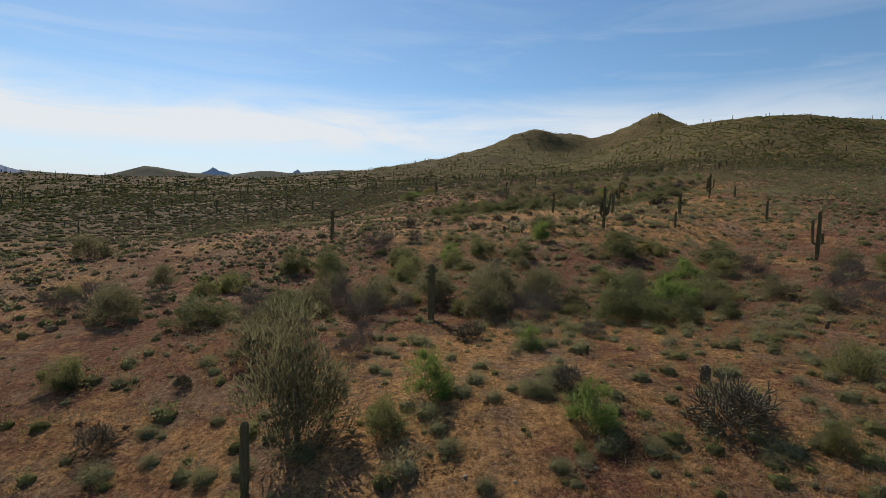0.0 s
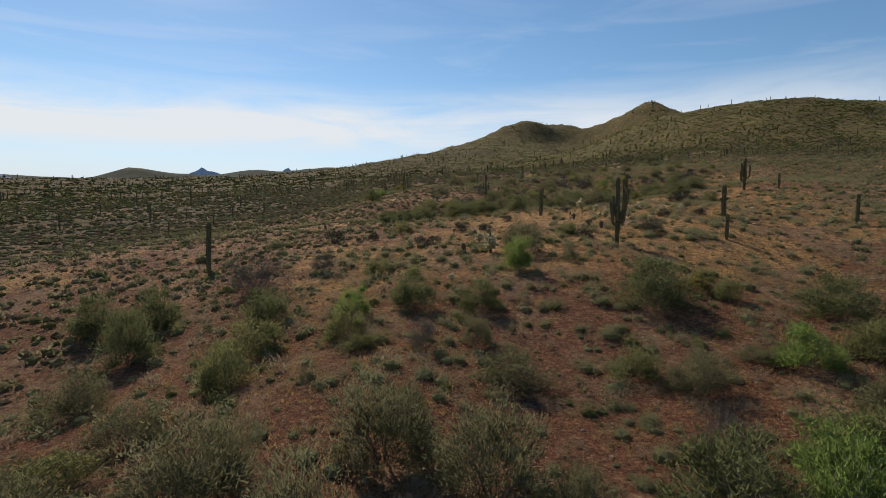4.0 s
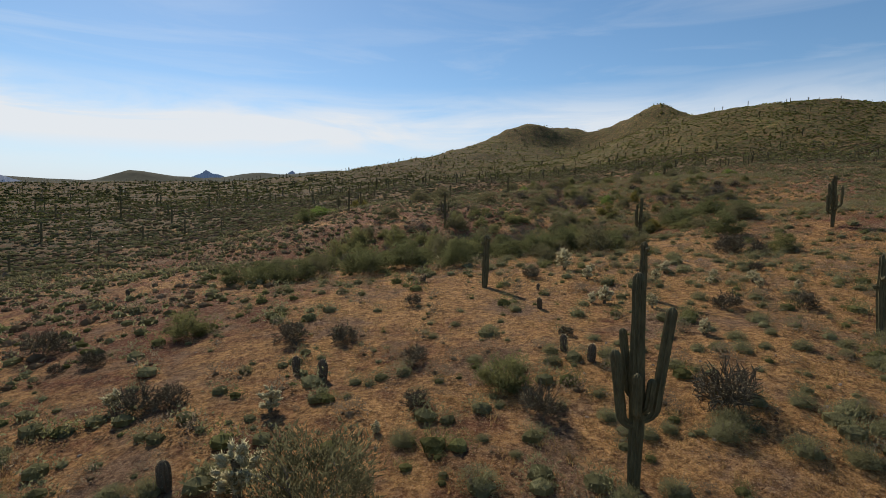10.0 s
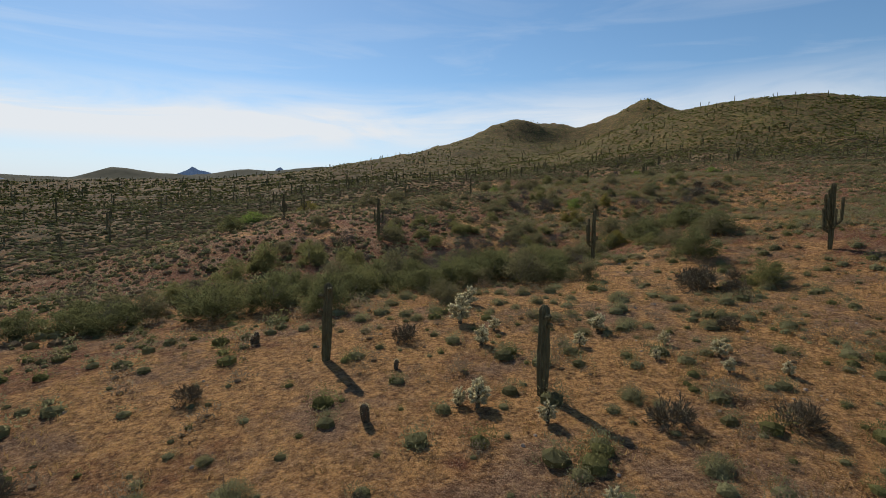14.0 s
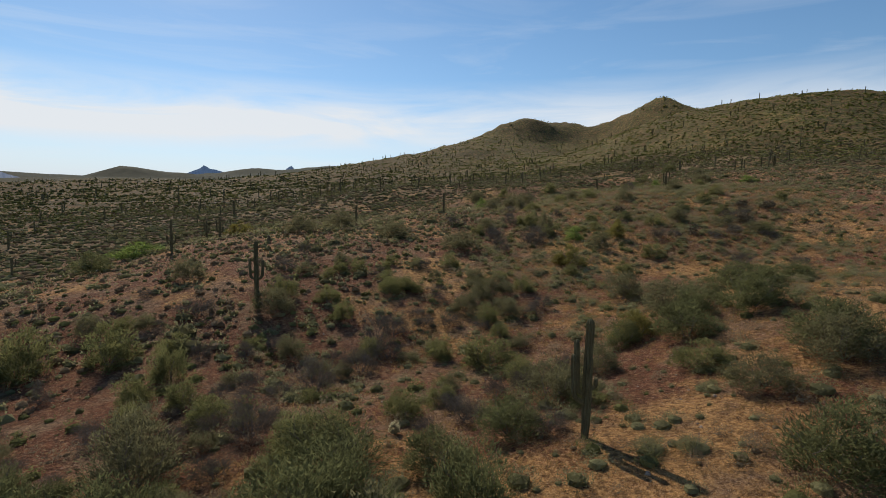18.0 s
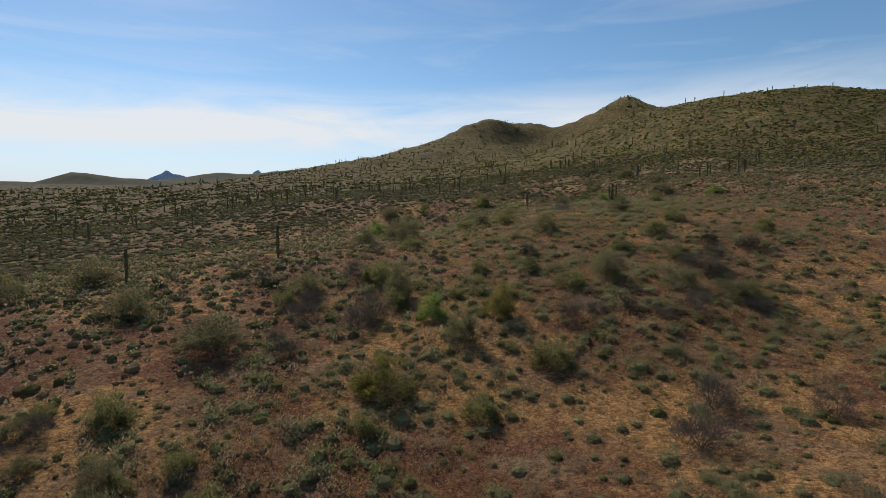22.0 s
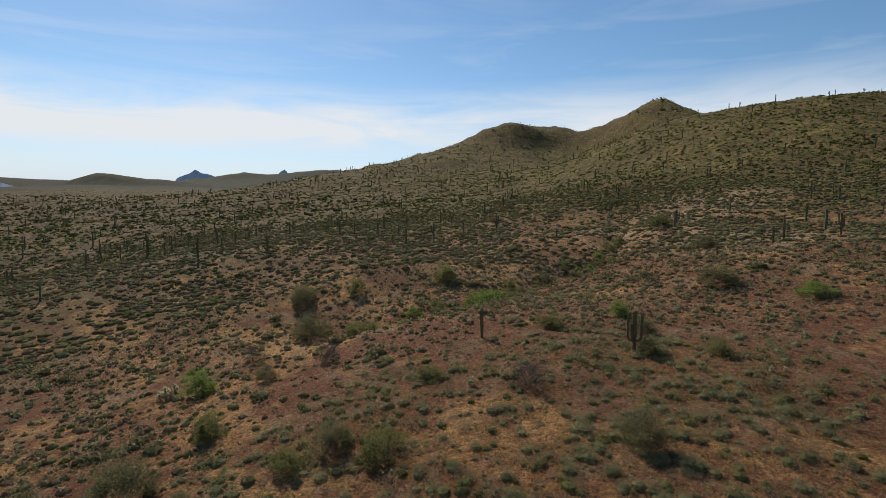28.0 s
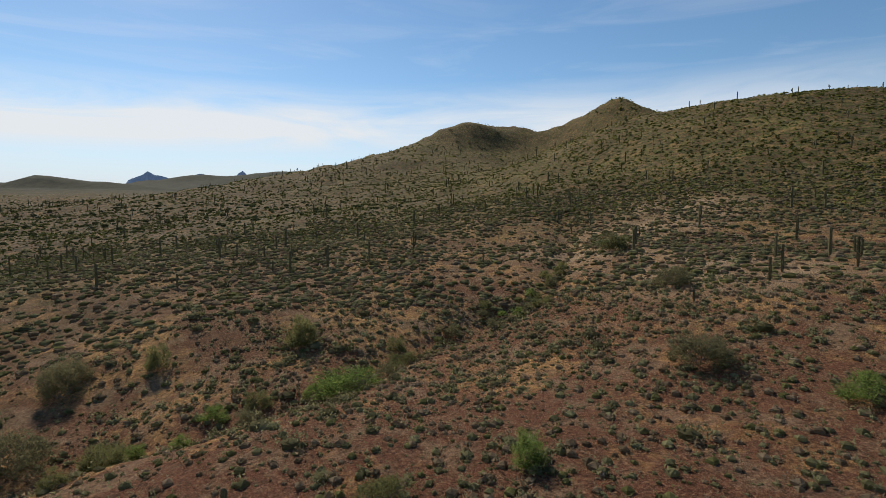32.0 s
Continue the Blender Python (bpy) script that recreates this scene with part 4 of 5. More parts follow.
plant([bush("palo_verde_tree", 11 + n, PALO, 34, 6000, 0.050, 0.0118, 0.07, 0.17) for n in range(4)],
      PALO_VERDES, "feathery olive-green palo verde tree in the desert wash", "palo verde", "palo verde trees")
plant([bush("mesquite_tree", 31 + n, MESQUITE, 30, 5600, 0.048, 0.0118, 0.10, 0.18) for n in range(4)],
      MESQUITES, "wide grey-green mesquite bush with fine twigs", "mesquite", "mesquite bushes")
plant([bush("green_bush", 51 + n, FRESH, 24, 4600, 0.052, 0.0140, 0.02, 0.17) for n in range(3)],
      GREEN_BUSHES, "bright green leafy desert bush", "bush", "green bushes")
plant([bush("yellow_green_bush", 61 + n, YELLOWISH, 22, 4200, 0.085, 0.0105, 0.02, 0.16) for n in range(3)],
      YELLOW_BUSHES, "yellow-green twiggy bush on dry grass", "bush", "yellow-green bushes")
plant([bush("creosote_bush", 71 + n, CREOSOTE, 24, 4600, 0.052, 0.0150, 0.01, 0.18) for n in range(5)],
      CREOSOTES, "dense dark green creosote bush", "creosote bush", "creosote bushes")
plant([bush("bare_bush", 91 + n, BARE_TWIG, 18, 2400, 0.10, 0.0062, 0.02, 0.22, DEAD_WOOD) for n in range(4)],
      BARE_BUSHES, "grey nearly leafless bush with tangled twigs", "bare bush", "bare bushes")


# ---- chollas ----
def jointed(seed, stems, depth, length, radius, spread):
    """Short thick joints, each a capped tube."""
    rng = np.random.default_rng(seed)
    joints = []

    def grow(at, way, left):
        n = 5
        s = np.linspace(0, 1, n)
        p = np.array(at) + np.outer(s * length, way)
        r = radius * np.array([0.6, 0.95, 1.0, 0.9, 0.35])
        joints.append((p, r, way, left))
        if left:
            for _ in range(rng.integers(2, 4)):
                w = way + rng.normal(0, spread, 3) + (0, 0, 0.15)
                grow(p[rng.integers(2, 5)], w / np.linalg.norm(w), left - 1)

    for k in range(stems):
        a = k / stems * 6.283 + rng.normal(0, 0.3)
        w = np.array([math.cos(a) * 0.9, math.sin(a) * 0.9, 0.75])
        grow((math.cos(a) * 0.05, math.sin(a) * 0.05, 0), w / np.linalg.norm(w), depth)
    return rng, joints


def buckhorn(seed):
    rng, joints = jointed(seed, 11, 4, 0.105, 0.0062, 0.6)
    body = join([tube(p[[0, 2, 4]], r[[0, 2, 4]], 4) for p, r, *_ in joints])
    s = scaled(body, 1.0, 0.75)
    thing = new("buckhorn_cholla")
    part("jointed_stem", (body[0] * s, body[1]), CHOLLA_SKIN, thing)
    at = np.concatenate([p[1:4] for p, *_ in joints])
    part("spine_cover", blades(at * s, unit(rng, len(at)), 0.045, 0.006, rng), SPINES, thing, "fine pale spines")
    return thing


def teddy(seed):
    rng = np.random.default_rng(seed)
    thing = new("teddy_bear_cholla")
    f = np.linspace(0, 1, 8)
    trunk = np.stack([np.cumsum(rng.normal(0, 0.015, 8)), np.cumsum(rng.normal(0, 0.015, 8)), f * 0.66], 1)
    part("trunk", tube(trunk, 0.075 - 0.02 * f, 7), CHOLLA_SKIN, thing, "dark shaggy trunk")
    pieces, at, out = [], [], []
    for n in range(64):
        d = unit(rng, 1)[0]
        d[2] = max(d[2], -0.55)
        tip = np.array([0, 0, 0.46]) + d * (0.42, 0.42, 0.50) * rng.uniform(0.55, 1.0)
        start = trunk[np.argmin(abs(trunk[:, 2] - tip[2] * 0.7))]
        w = tip - start
        w /= np.linalg.norm(w)
        s = np.linspace(0, 1, 5)
        p = tip - np.outer((1 - s) * rng.uniform(0.13, 0.2), w)
        r = 0.050 * np.array([0.5, 0.95, 1.05, 0.9, 0.25])
        pieces.append(tube(p, r, 6))
        for _ in range(6):
            q = unit(rng, 5)
            at.append(p + q * r[:, None] * 0.9)
            out.append(q + w * 0.3 + (0, 0, 0.25))
    part("joints", join(pieces), SAGUARO_TOP, thing, "pale spiny joints")
    at, out = np.concatenate(at), np.concatenate(out)
    part("spine_cover", blades(at, out, 0.055, 0.020, rng), SPINES, thing, "dense straw-white spines")
    return thing


BUCKHORNS_FIRST = [
    (3.05, 46.0, 1.55), (-4.21, 49.89, 1.92), (2.07, 55.96, 1.44), (-1.24, 49.85, 1.75), (8.36, 40.39, 2.08), (15.12, 40.3, 2.77),
    (3.6, 41.31, 1.28), (-19.85, 51.35, 2.77), (-14.38, 48.12, 1.5), (-16.01, 47.61, 0.99), (-8.4, 42.56, 1.92), (-7.03, 42.63, 1.65),
    (24.91, 51.88, 1.81), (30.33, 72.27, 2.56), (20.89, 52.47, 1.86), (10.71, 62.13, 1.64), (10.75, 48.21, 0.9), (30.07, 70.83, 3.1),
    (31.81, 69.22, 1.88), (34.64, 74.69, 1.7), (27.94, 62.52, 1.28), (-5.31, -19.79, 1.97), (-25.28, -21.26, 2.03), (-24.21, -16.08, 1.15),
]
BUCKHORNS_SECOND = [
    (0.32, -22.57, 3.22), (-9.51, -10.41, 2.05), (53.87, 140.96, 1.73), (65.59, 149.86, 3.08), (69.84, 159.58, 2.08), (48.71, 159.45, 2.46),
    (72.46, 156.4, 2.8),
]
BUCKHORNS = [*BUCKHORNS_FIRST, *BUCKHORNS_SECOND]
TEDDIES_FIRST = [
    (-9.76, 42.86, 1.06), (-2.36, 41.56, 1.18), (-1.36, 36.33, 1.95), (2.29, 39.6, 0.53), (21.15, 63.03, 1.2), (32.49, 53.54, 0.83),
    (14.3, 54.28, 1.27), (13.51, 54.54, 0.84), (14.32, 69.13, 1.45), (15.52, 63.29, 0.85), (16.68, 52.77, 0.89), (17.48, 47.69, 0.94),
    (24.91, 56.4, 0.78), (25.4, 58.14, 0.97), (23.78, 60.51, 0.8), (27.18, 56.08, 0.71), (-5.02, 27.71, 0.75), (-2.13, 27.46, 0.53),
    (13.65, 64.77, 1.78), (14.76, 61.13, 1.13), (19.67, 60.73, 0.93), (22.64, 58.4, 0.65), (26.11, 58.7, 0.43), (2.63, 76.82, 0.76),
]
TEDDIES_SECOND = [
    (61.13, 204.24, 0.9), (55.46, 194.35, 1.07), (80.89, 197.13, 0.55), (81.37, 194.02, 0.68), (82.65, 194.19, 0.51), (21.63, 203.03, 1.15),
    (22.06, 205.24, 1.09), (18.28, 89.6, 0.85), (22.35, 203.04, 1.66),
]
TEDDIES = [*TEDDIES_FIRST, *TEDDIES_SECOND]

plant([buckhorn(401 + n) for n in range(5)], [(x, y, w * 0.85, w * 0.72) for x, y, w in BUCKHORNS], "dark tangled buckhorn cholla cactus with thin jointed branches", "cholla cactus", "buckhorn chollas")
plant([teddy(421 + n) for n in range(4)], [(x, y, h, h) for x, y, h in TEDDIES], "pale teddy bear cholla cactus with straw-white spines", "cholla cactus", "teddy bear chollas")


# ---- low shrubs ----
def dome(rng, leaves, leaf, thin, squash=0.62, lumps=5):
    """The leaves of a low mound one metre wide."""
    c = rng.normal(0, 0.20, (lumps, 3)) * (1, 1, 0.4)
    which = rng.integers(0, lumps, leaves)
    d = unit(rng, leaves)
    d[:, 2] = abs(d[:, 2]) * 0.9 + 0.05
    r = rng.uniform(0.35, 1.0, leaves) ** 0.6 * 0.36
    base = c[which] + d * r[:, None]
    base[:, 2] = abs(base[:, 2]) * squash * 1.6
    way = d * 0.8 + unit(rng, leaves) * 0.6 + (0, 0, 0.3)
    way /= np.linalg.norm(way, axis=1, keepdims=True)
    return blades(base, way, leaf * rng.uniform(0.6, 1.4, leaves), thin * rng.uniform(0.7, 1.3, leaves), rng)


def clump(rng, width, height):
    """The plainest far-off shrub: a few uneven faces."""
    a = np.arange(4) / 4 * 2 * np.pi + rng.normal(0, 0.25, 4)
    low = np.stack([np.cos(a), np.sin(a), 0 * a], 1) * rng.uniform(0.7, 1.2, (4, 1)) * width / 2
    v = np.concatenate([low, [(rng.normal(0, 0.15) * width, rng.normal(0, 0.15) * width, height * 0.9), (rng.normal(0, 0.2) * width, rng.normal(0, 0.2) * width, height)]])
    return v, np.array([(0, 1, 4), (1, 2, 5), (1, 5, 4), (2, 3, 5), (3, 0, 4), (3, 4, 5)])


def coat(rng, leaves, leaf, thin, width, height):
    """Leaves that clothe a lumpy mound on all sides."""
    lumps = unit(rng, 6) * (0.22, 0.22, 0.0)
    which = rng.integers(0, 6, leaves)
    grow = rng.uniform(0.65, 1.1, 6)[which][:, None]
    d = unit(rng, leaves)
    d[:, 2] = abs(d[:, 2]) * 1.05
    base = lumps[which] * width * 1.1 + d * (width / 2, width / 2, height) * grow * rng.uniform(0.45, 0.97, (leaves, 1)) ** 0.6
    way = d * 0.6 + unit(rng, leaves) * 0.75 + (0, 0, 0.30)
    way /= np.linalg.norm(way, axis=1, keepdims=True)
    return blades(base, way, leaf * rng.uniform(0.6, 1.4, leaves), thin * rng.uniform(0.7, 1.3, leaves), rng)


def tufted(rng, leaves, leaf, thin, core=0.62, sides=6, heart=0.86):
    """A soft little shrub: a small low mound inside, many leaves all round."""
    return join([mound(rng, core * heart, core * heart * 0.42, sides), coat(rng, leaves, leaf, thin, core * 1.30, core * 0.74)])


def low_shrub(name, seed, mat, leaves, leaf, thin):
    rng = np.random.default_rng(seed)
    thing = new(name)
    sticks = []
    for n in range(14):
        a, t = rng.uniform(0, 6.283), rng.uniform(0.1, 0.46)
        sticks.append(tube([(0, 0, 0), (math.cos(a) * t * 0.6, math.sin(a) * t * 0.6, 0.16), (math.cos(a) * t, math.sin(a) * t, rng.uniform(0.24, 0.52))], (0.012, 0.008, 0.003), 3))
    part("woody_base", join(sticks), BARK, thing)
    part("leaves", join([mound(rng, 0.64, 0.26, 11), coat(rng, leaves, leaf, thin, 0.80, 0.46)]), mat, thing)
    return thing


BURSAGES_FIRST = [
    (-20.72, -19.65, 0.89), (-23.5, -20.18, 1.12), (-22.14, -22.27, 1.04), (-23.8, -23.01, 1.6), (-19.29, -23.6, 1.35), (-17.92, -23.61, 1.34),
    (-15.71, -23.3, 1.55), (-11.21, -21.58, 1.37), (-10.3, -23.87, 1.22), (-9.3, -18.68, 1.28), (-4.64, -24.11, 1.49), (-3.15, -24.35, 1.27),
    (-5.62, -24.83, 1.04), (-6.51, -25, 1.03), (0.57, -25.07, 1.01), (2.55, -24.07, 0.99), (-5.95, -13.16, 1.76), (-13.62, -16.47, 0.84),
    (-12.38, -11.23, 1.68), (-13.53, -13.94, 0.76), (7.36, -11.59, 1.3), (7.68, -15.86, 1.27), (-3.3, -10.28, 1.03), (-24.21, -13.51, 1.41),
]
BURSAGES_SECOND = [
    (-6.18, -17.62, 0.81), (-6.44, -9.59, 1.09), (-12.96, -10.07, 0.89), (-14.67, -12.84, 1.03), (-4.83, -12.66, 1.16), (-9.62, -11.18, 0.74),
    (-4.84, -8.6, 0.83), (-14.16, -10.13, 0.99), (7.47, 33.46, 1.04), (6.97, 32.11, 0.96), (8.15, 32.12, 0.79), (5.98, 36.06, 1.52),
    (10.78, 39.9, 1.08), (9.9, 35.51, 1.35), (14.1, 38.41, 1.5), (11.32, 34.28, 0.9), (13.92, 34.37, 1.25), (16.23, 37.43, 1.47),
    (11.63, 35.87, 1.18), (3.41, 38.88, 1.28), (-2.9, 37.46, 1.31), (-4.28, 36.58, 1.26), (-3.73, 34.36, 1.31), (-6.04, 34.74, 1.53),
]
BURSAGES_THIRD = [
    (-9.87, 37.01, 0.97), (-11.84, 39.13, 1.61), (-5.58, 36.4, 1.25), (-10.83, 35.69, 1.65), (7.16, 37.7, 0.54), (6.16, 38.65, 0.57),
    (19.05, 39.7, 1.41), (17.66, 37.07, 1.44), (19.4, 38.61, 1.33), (19.86, 37.4, 1.26), (23.01, 42.99, 1.54), (17.69, 40.27, 1.2),
    (12.52, 38.86, 0.9), (11.78, 38.64, 0.9), (6.66, 49.11, 1.54), (6.7, 43.52, 1.54), (-5.11, 45.68, 0.92), (1.32, 43.65, 0.71),
    (9.4, 44.62, 1.12), (9.65, 45.89, 1.09), (5.91, 45.54, 0.88), (11.96, 45.06, 1.34), (13.77, 45.63, 0.78), (14.72, 45.99, 0.7),
]
BURSAGES_FOURTH = [
    (16.28, 45.59, 0.97), (12.9, 46.55, 0.61), (11.93, 47.42, 0.75), (3.75, 49.47, 0.83), (4.99, 51.42, 0.78), (14.27, 47.33, 0.64),
    (14.48, 43.66, 1.06), (21.21, 49.49, 1.4), (22.29, 44.38, 0.82), (22.6, 43.32, 1.03), (22.9, 45.57, 1.16), (25.28, 46.2, 1.54),
    (20.48, 47.09, 0.83), (20.64, 45.11, 1.13), (19.13, 45.28, 0.77), (18.07, 65.79, 1.42), (19.11, 65.12, 1.37), (20.38, 65.8, 1.06),
    (21.52, 65.75, 0.98), (18.44, 72.25, 1.28), (16.61, 72.97, 1.18), (18.84, 69.1, 1.28), (16.28, 69.17, 1.11), (23.12, 63.76, 1.42),
]
BURSAGES_FIFTH = [
    (24.01, 63.23, 0.91), (21.65, 62.8, 0.89), (20.31, 62.75, 1.04), (18.0, 63.11, 0.92), (11.01, 65.82, 1.09), (12.83, 69.77, 1.57),
    (26.58, 66.01, 1.06), (26.98, 68.09, 0.99), (21.2, 69.93, 1.03), (15.42, 66.61, 0.75), (7.59, 66.42, 1.32), (9.76, 73.18, 1.57),
    (13.85, 71.89, 1.13), (14.97, 72.66, 0.91), (27.16, 62.6, 1.29), (28.89, 65.16, 0.59), (29.19, 64.4, 0.72), (17.31, 67.94, 0.81),
    (19.63, 70.45, 0.59), (55.28, 172.4, 1.53), (57.57, 177.59, 1.55), (63.93, 179.81, 1.58), (58.01, 188.73, 1.62), (40.75, 171.01, 1.56),
]
BURSAGES_SIXTH = [
    (54.2, 181.18, 1.57), (48.96, 172.57, 1.54), (65.89, 176.85, 1.58), (62.31, 170.57, 1.54), (59.67, 171.25, 1.53), (67.34, 174.64, 1.57),
    (76.02, 175.93, 1.58), (51.67, 177.24, 1.55), (36.13, 180.64, 1.58), (57.26, 202.05, 1.66), (45.8, 205.73, 1.64), (67.92, 196.69, 1.67),
    (43.64, 206.48, 1.65), (64.36, 203.47, 1.68), (69.66, 194.24, 1.68), (67.87, 210.05, 1.67), (60.72, 215.9, 1.63),
]
BURSAGES = [*BURSAGES_FIRST, *BURSAGES_SECOND, *BURSAGES_THIRD, *BURSAGES_FOURTH, *BURSAGES_FIFTH, *BURSAGES_SIXTH]

BURSAGE_KINDS = [low_shrub("bursage_shrub", 501 + n, BURSAGE, 2400, 0.050, 0.0145) for n in range(6)]

# the rest of the plant cover, thinner with distance from the middle of the slope's long rise
COURSE = np.array([(-10, -41), (-10, -34), (-6, -19), (2, 2), (4, 14), (6, 21), (12, 30), (18, 46), (22, 62), (26, 78), (34, 92), (44, 107), (51, 120), (55, 135), (57, 150), (61, 165), (68, 180)], float)
LINE = np.stack([np.interp(np.linspace(0, 16, 33), np.arange(17), COURSE[:, k]) for k in (0, 1)], 1)


def off_line(x, y):
    return np.sqrt(((np.asarray(x)[:, None] - LINE[:, 0]) ** 2 + (np.asarray(y)[:, None] - LINE[:, 1]) ** 2).min(1))


TAKEN = np.array([p[:2] for some in (PALO_VERDES, MESQUITES, GREEN_BUSHES, YELLOW_BUSHES, CREOSOTES, BARE_BUSHES, BUCKHORNS, TEDDIES, BARRELS, SAGUAROS, BURSAGES) for p in some])


def scatter(seed, per_m2, near, far, gap=0.55):
    """Random places in the wedge ahead, between two distances from the middle line, clear of the placed plants."""
    rng = np.random.default_rng(seed)
    y0, y1 = -50.0, min(far * 1.25 + 190, 1000.0 if far < 900 else 1700.0)
    x0, x1 = -60.0 - far, 110.0 + far
    n = int(per_m2 * (x1 - x0) * (y1 - y0))
    x, y = rng.uniform(x0, x1, n), rng.uniform(y0, y1, n)
    ok = abs(x + 12) < (y + 66) * 0.95 + 6
    x, y = x[ok], y[ok]
    d = off_line(x, y)
    open_crown = 1 - 0.42 * np.exp(-((x - 13) ** 2 + (y - 52) ** 2) / 26**2) - 0.45 * np.exp(-((x + 6) ** 2 + (y + 20) ** 2) / 12**2)
    open_crown += 0.75 * np.exp(-((x - 22) ** 2 + (y - 36) ** 2) / 9**2) - 0.25 * np.exp(-((x - 4) ** 2 + (y - 35) ** 2) / 10**2)
    open_crown += 0.55 * np.exp(-((x - 46) ** 2 + (y - 150) ** 2) / 22**2)
    thick = np.clip(0.60 + (y - 70) / 130, 0.60, 1.0)
    patchy = thick * (0.30 + 0.85 * np.clip(value_noise(x, y, 9.0, 21) * 1.2 + value_noise(x, y, 31.0, 22) - 0.62, 0, 1))
    ok = (d > near) & (d <= far) & (rng.uniform(size=len(x)) < patchy * open_crown)
    x, y, d = x[ok], y[ok], d[ok]
    if near < 60:
        clear = np.ones(len(x), bool)
        for tx, ty in TAKEN:
            clear &= (x - tx) ** 2 + (y - ty) ** 2 > gap**2
        x, y, d = x[clear], y[clear], d[clear]
    return x, y, d


def spread(name, templates, mat, x, y, size, label, category, tall=1.0, seed=0):
    """One mesh out of many small plants."""
    rng = np.random.default_rng(900 + seed)
    z = ground_z(x, y)
    kind, turn = rng.integers(0, len(templates), len(x)), rng.uniform(0, 6.283, len(x))
    verts, faces, at = [], [], 0
    for k, (v, f) in enumerate(templates):
        m = kind == k
        c, s, g = np.cos(turn[m])[:, None], np.sin(turn[m])[:, None], size[m][:, None]
        p = np.stack([(v[:, 0] * c - v[:, 1] * s) * g + x[m][:, None], (v[:, 0] * s + v[:, 1] * c) * g + y[m][:, None], v[:, 2] * g * tall + z[m][:, None] - 0.02], 2)
        q = f[None] + (np.arange(m.sum()) * len(v))[:, None, None] + at
        verts.append(p.reshape(-1, 3))
        faces.append(q.reshape(-1, f.shape[1]))
        at += m.sum() * len(v)
    ob = new(name, fast_mesh(name, np.concatenate(verts), np.concatenate(faces), mat))
    return tagged(ob, label, category, kind="stuff")


nx, ny, nd = scatter(61, 1.58, 0.0, 32.0)
order = np.argsort(nd, kind="stable")
nx, ny, nd = nx[order], ny[order], nd[order]
sizes = np.random.default_rng(62).uniform(0.0, 1.0, len(nx)) ** 2.2 * 1.40 + 0.45
more = max(0, 300 - len(BURSAGES))
plant(BURSAGE_KINDS, [*[(x, y, w, w * 0.85) for x, y, w in BURSAGES], *[(float(x), float(y), float(s), float(s) * 0.85) for x, y, s in zip(nx[:more], ny[:more], sizes[:more])]],
      "low rounded grey-green bursage shrub", "bursage", "bursage shrubs", 0.03)
mats = ((BURSAGE, 0.0, 0.50, "grey_green_shrubs", "low grey-green bursage shrubs dotted over the slope"), (CREOSOTE, 0.50, 0.65, "dark_green_shrubs", "small dark green shrubs over the slope"), (BROWNISH, 0.65, 1.01, "dry_shrubs", "small grey-brown half-dry shrubs over the slope"))
third = np.random.default_rng(63).uniform(size=len(nx))
for tier, (d0, d1, leaves, leaf, thin, core, sides) in enumerate(((-1, 16, 260, 0.068, 0.025, 0.66, 7), (16, 99, 80, 0.095, 0.052, 0.70, 6))):
    for n, (mat, lo, hi, name, label) in enumerate(mats):
        m = (third >= lo) & (third < hi) & (nd > d0) & (nd <= d1) & (np.arange(len(nx)) >= more)
        spread(name if tier == 0 else "nearby_" + name, [tufted(np.random.default_rng(600 + 10 * n + i), leaves, leaf, thin, core, sides, 0.34 if mat is BROWNISH else 0.84) for i in range(7)], mat, nx[m], ny[m], sizes[m], label, "shrubs", 1.0, n + 50 * tier)

# low half-dry scrub between the shrubs
wx, wy, wd = scatter(81, 2.7, 0.0, 46.0, 0.3)
keep = np.random.default_rng(82).uniform(size=len(wx)) < np.clip(0.45 + 0.010 * (wy - 60), 0.42, 1.0)
wx, wy = wx[keep], wy[keep]
spread("low_scrub", [dome(np.random.default_rng(820 + i), 13, 0.20, 0.06, 0.5) for i in range(10)], SCRUB, wx, wy, np.random.default_rng(83).uniform(0.0, 1.0, len(wx)) ** 1.5 * 0.6 + 0.35, "low rust-brown half-dry scrub between the shrubs", "scrub", 0.8, 31)

mx, my, md = scatter(64, 1.65, 32.0, 88.0)
ms = np.random.default_rng(65).uniform(0.0, 1.0, len(mx)) ** 2.0 * 1.35 + 0.45
third = np.random.default_rng(66).uniform(size=len(mx))
for n, (mat, lo, hi, name, label) in enumerate(mats):
    m = (third >= lo) & (third < hi)
    spread("farther_" + name, [tufted(np.random.default_rng(640 + 10 * n + i), 9, 0.15, 0.11, 0.72, 4) for i in range(8)], mat, mx[m], my[m], ms[m], label, "shrubs", 1.0, 10 + n)

fx, fy, fd = scatter(67, 1.05, 85.0, 230.0)
keep = np.random.default_rng(167).uniform(size=len(fx)) < 1.0 - (fd - 85) / 260
fx, fy, fd = fx[keep], fy[keep], fd[keep]
fs = np.random.default_rng(68).uniform(0.0, 1.0, len(fx)) ** 2.0 * 1.7 + 0.6
third = np.random.default_rng(166).uniform(size=len(fx))
for n, (mat, lo, hi, name, label) in enumerate(mats):
    m = (third >= lo) & (third < hi)
    spread("slope_" + name, [mound(np.random.default_rng(680 + 10 * n + i), 0.95, 0.27, 4) for i in range(10)], mat, fx[m], fy[m], fs[m], label, "shrubs", 1.0, 20 + n)
hx, hy, hd = scatter(69, 0.50, 170.0, 800.0)
keep = np.random.default_rng(169).uniform(size=len(hx)) < np.exp(-(hd - 170) / 170)
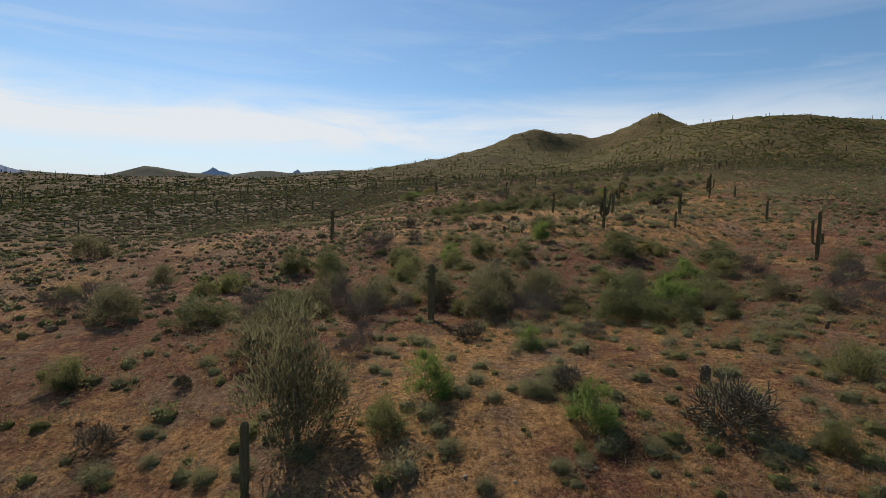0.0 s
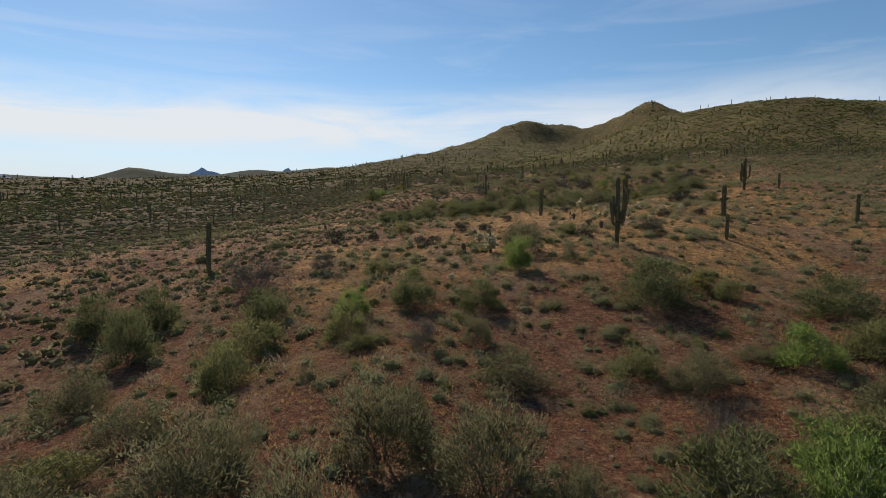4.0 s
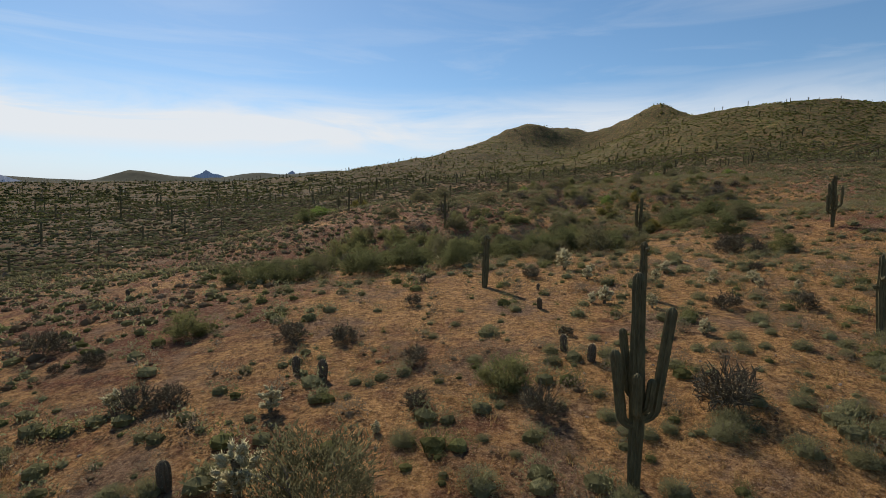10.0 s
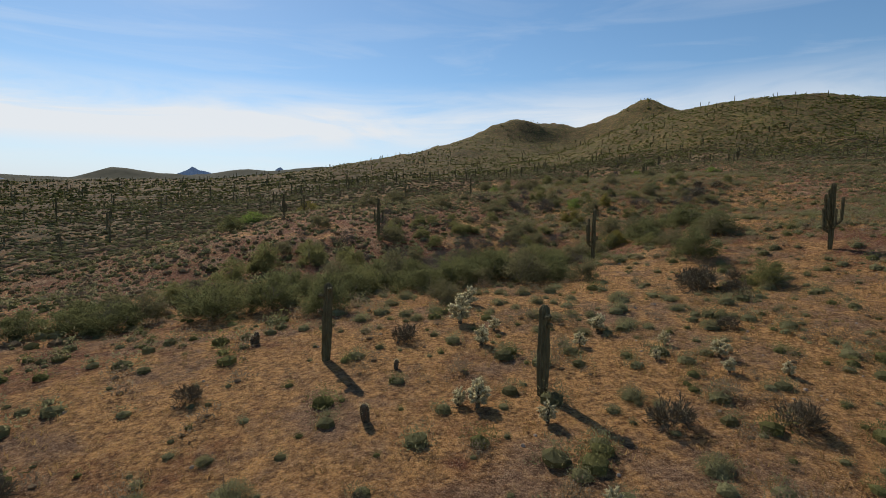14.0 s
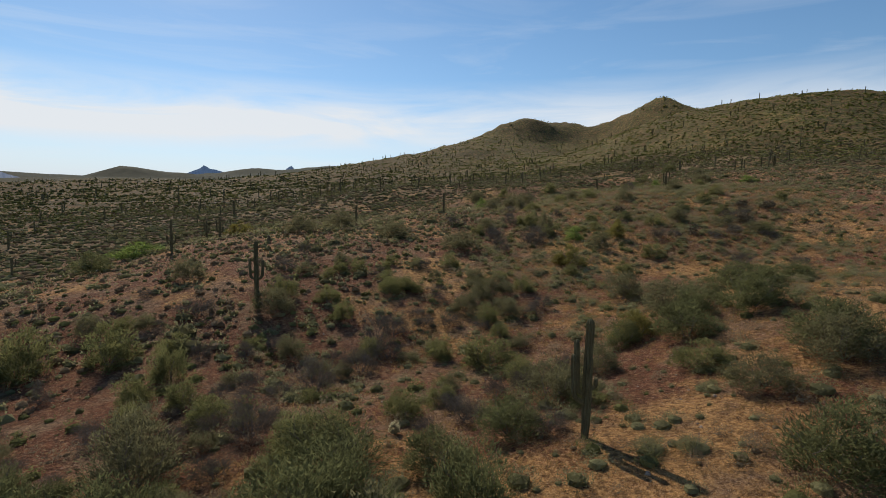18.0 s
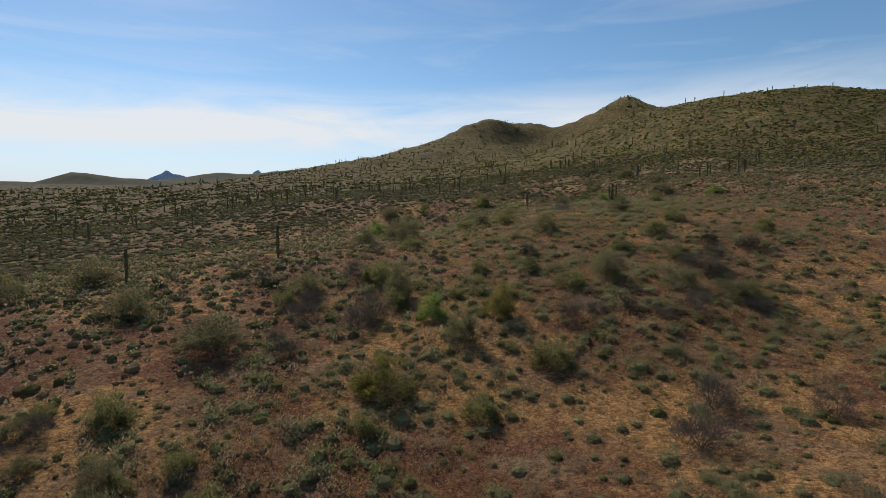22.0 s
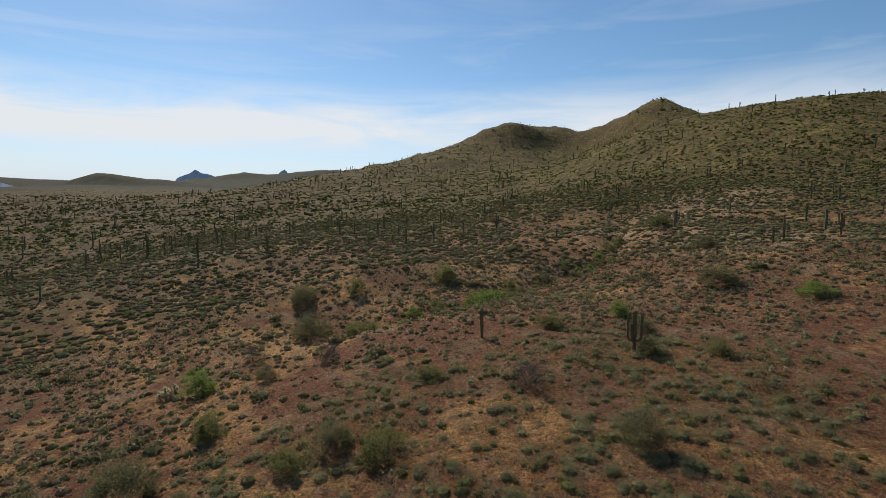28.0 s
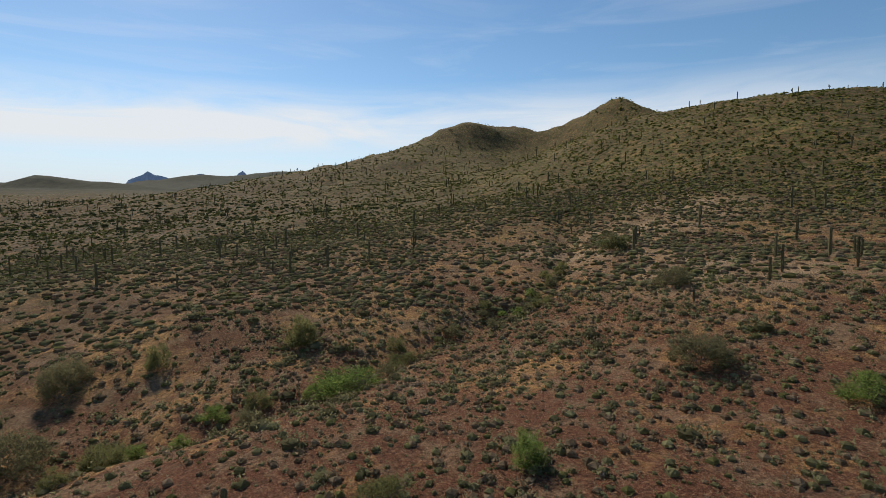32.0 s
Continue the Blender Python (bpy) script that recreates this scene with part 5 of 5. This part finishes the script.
hx, hy, hd = hx[keep], hy[keep], hd[keep]
hs = (0.7 + 1.5 * np.random.default_rng(70).uniform(size=len(hx)) ** 2) * (1 + (hd - 170) / 420)
spread("hill_brush", [clump(np.random.default_rng(700 + i), 1.0, 0.32) for i in range(10)], HILL_GREEN, hx, hy, hs, "green brush covering the far hillside", "brush", 0.8, 30)

# taller bushes and saguaros too far to pick apart
bx, by, bd = scatter(71, 0.016, 34.0, 420.0)
low = ground_z(bx, by) < 46
bx, by = bx[low], by[low]
bs = np.random.default_rng(72).uniform(1.6, 3.4, len(bx))
spread("scattered_bushes", [tufted(np.random.default_rng(720 + i), 60, 0.13, 0.065, 0.74, 7) for i in range(6)], MESQUITE, bx, by, bs, "dark olive bushes scattered over the slope", "bushes", 0.85, 22)

qx, qy, qd = scatter(91, 0.020, 260.0, 1300.0)
keep = np.random.default_rng(92).uniform(size=len(qx)) < np.clip(1.15 - qd / 1500, 0.3, 1.0)
qx, qy = qx[keep], qy[keep]
qs = 1.4 + 2.6 * np.random.default_rng(93).uniform(size=len(qx)) ** 2
uphill = ground_z(qx, qy) > 42 + 0.020 * np.hypot(qx, qy)
spread("far_plain_bushes", [mound(np.random.default_rng(930 + i), 1.0, 0.40, 5) for i in range(8)], PALO, qx[~uphill], qy[~uphill], qs[~uphill], "dark green bushes dotted over the far plain", "bushes", 1.0, 33)
spread("hillside_bushes", [mound(np.random.default_rng(940 + i), 1.0, 0.30, 5) for i in range(8)], HILL_GREEN, qx[uphill], qy[uphill], qs[uphill] * 0.75, "olive bushes dotted over the far hillside", "bushes", 1.0, 34)


def far_saguaro(rng):
    p, r = column(1.0, 0.052, (0, 0), rng, 5, 3)
    pieces = [tube(p, r, 6)]
    for _ in range(rng.integers(0, 3)):
        a, z = rng.uniform(0, 6.283), rng.uniform(0.4, 0.55)
        c, s = math.cos(a), math.sin(a)
        pieces.append(tube([(0, 0, z), (c * 0.12, s * 0.12, z + 0.03), (c * 0.15, s * 0.15, z + 0.12), (c * 0.15, s * 0.15, z + rng.uniform(0.2, 0.4))], (0.034, 0.036, 0.036, 0.018), 5))
    return join(pieces)


sx, sy, sd = scatter(73, 0.0034, 100.0, 800.0)
ss = 1.8 + 4.2 * np.random.default_rng(74).uniform(size=len(sx)) ** 1.5
spread("distant_saguaros", [far_saguaro(np.random.default_rng(740 + i)) for i in range(8)], SAGUARO, sx, sy, ss, "many distant saguaro cacti standing on the slope", "saguaro cacti", 1.0, 23)


# ---- dry grass and stones ----
def tuft(rng, n, tall):
    base = rng.normal(0, 0.10, (n, 3)) * (1, 1, 0)
    way = unit(rng, n) * 0.55 + (0, 0, 1)
    way /= np.linalg.norm(way, axis=1, keepdims=True)
    return blades(base, way, tall * rng.uniform(0.5, 1.2, n), 0.032, rng)


tx, ty, td = scatter(75, 13.0, 0.0, 26.0, 0.2)
keep = value_noise(tx, ty, 6.0, 31) + 0.4 * value_noise(tx, ty, 2.0, 32) > 0.52
tx, ty = tx[keep], ty[keep]
spread("dry_grass", [tuft(np.random.default_rng(760 + i), 5, 0.24) for i in range(6)], GRASS, tx, ty, np.random.default_rng(76).uniform(0.6, 1.3, len(tx)), "thin dry golden and rust grass tufts", "dry grass", 1.0, 24)


def stone(rng):
    a = np.arange(6) / 6 * 2 * np.pi
    low = np.stack([np.cos(a), np.sin(a), -0.2 + 0 * a], 1) * rng.uniform(0.35, 0.6, (6, 1))
    high = np.stack([np.cos(a), np.sin(a), 0 * a], 1) * rng.uniform(0.15, 0.4, (6, 1)) + (0, 0, rng.uniform(0.22, 0.4))
    v = np.concatenate([low, high, [(0, 0, 0.42)]])
    f = [(i, (i + 1) % 6, 6 + (i + 1) % 6) for i in range(6)] + [(i, 6 + (i + 1) % 6, 6 + i) for i in range(6)] + [(6 + i, 6 + (i + 1) % 6, 12) for i in range(6)]
    return v, np.array(f)


px2, py2, pd2 = scatter(77, 0.4, 0.0, 30.0, 0.1)
spread("loose_stones", [stone(np.random.default_rng(780 + i)) for i in range(6)], STONE, px2, py2, np.random.default_rng(78).uniform(0.06, 0.26, len(px2)), "small pale loose stones on the soil", "stones", 1.0, 25)
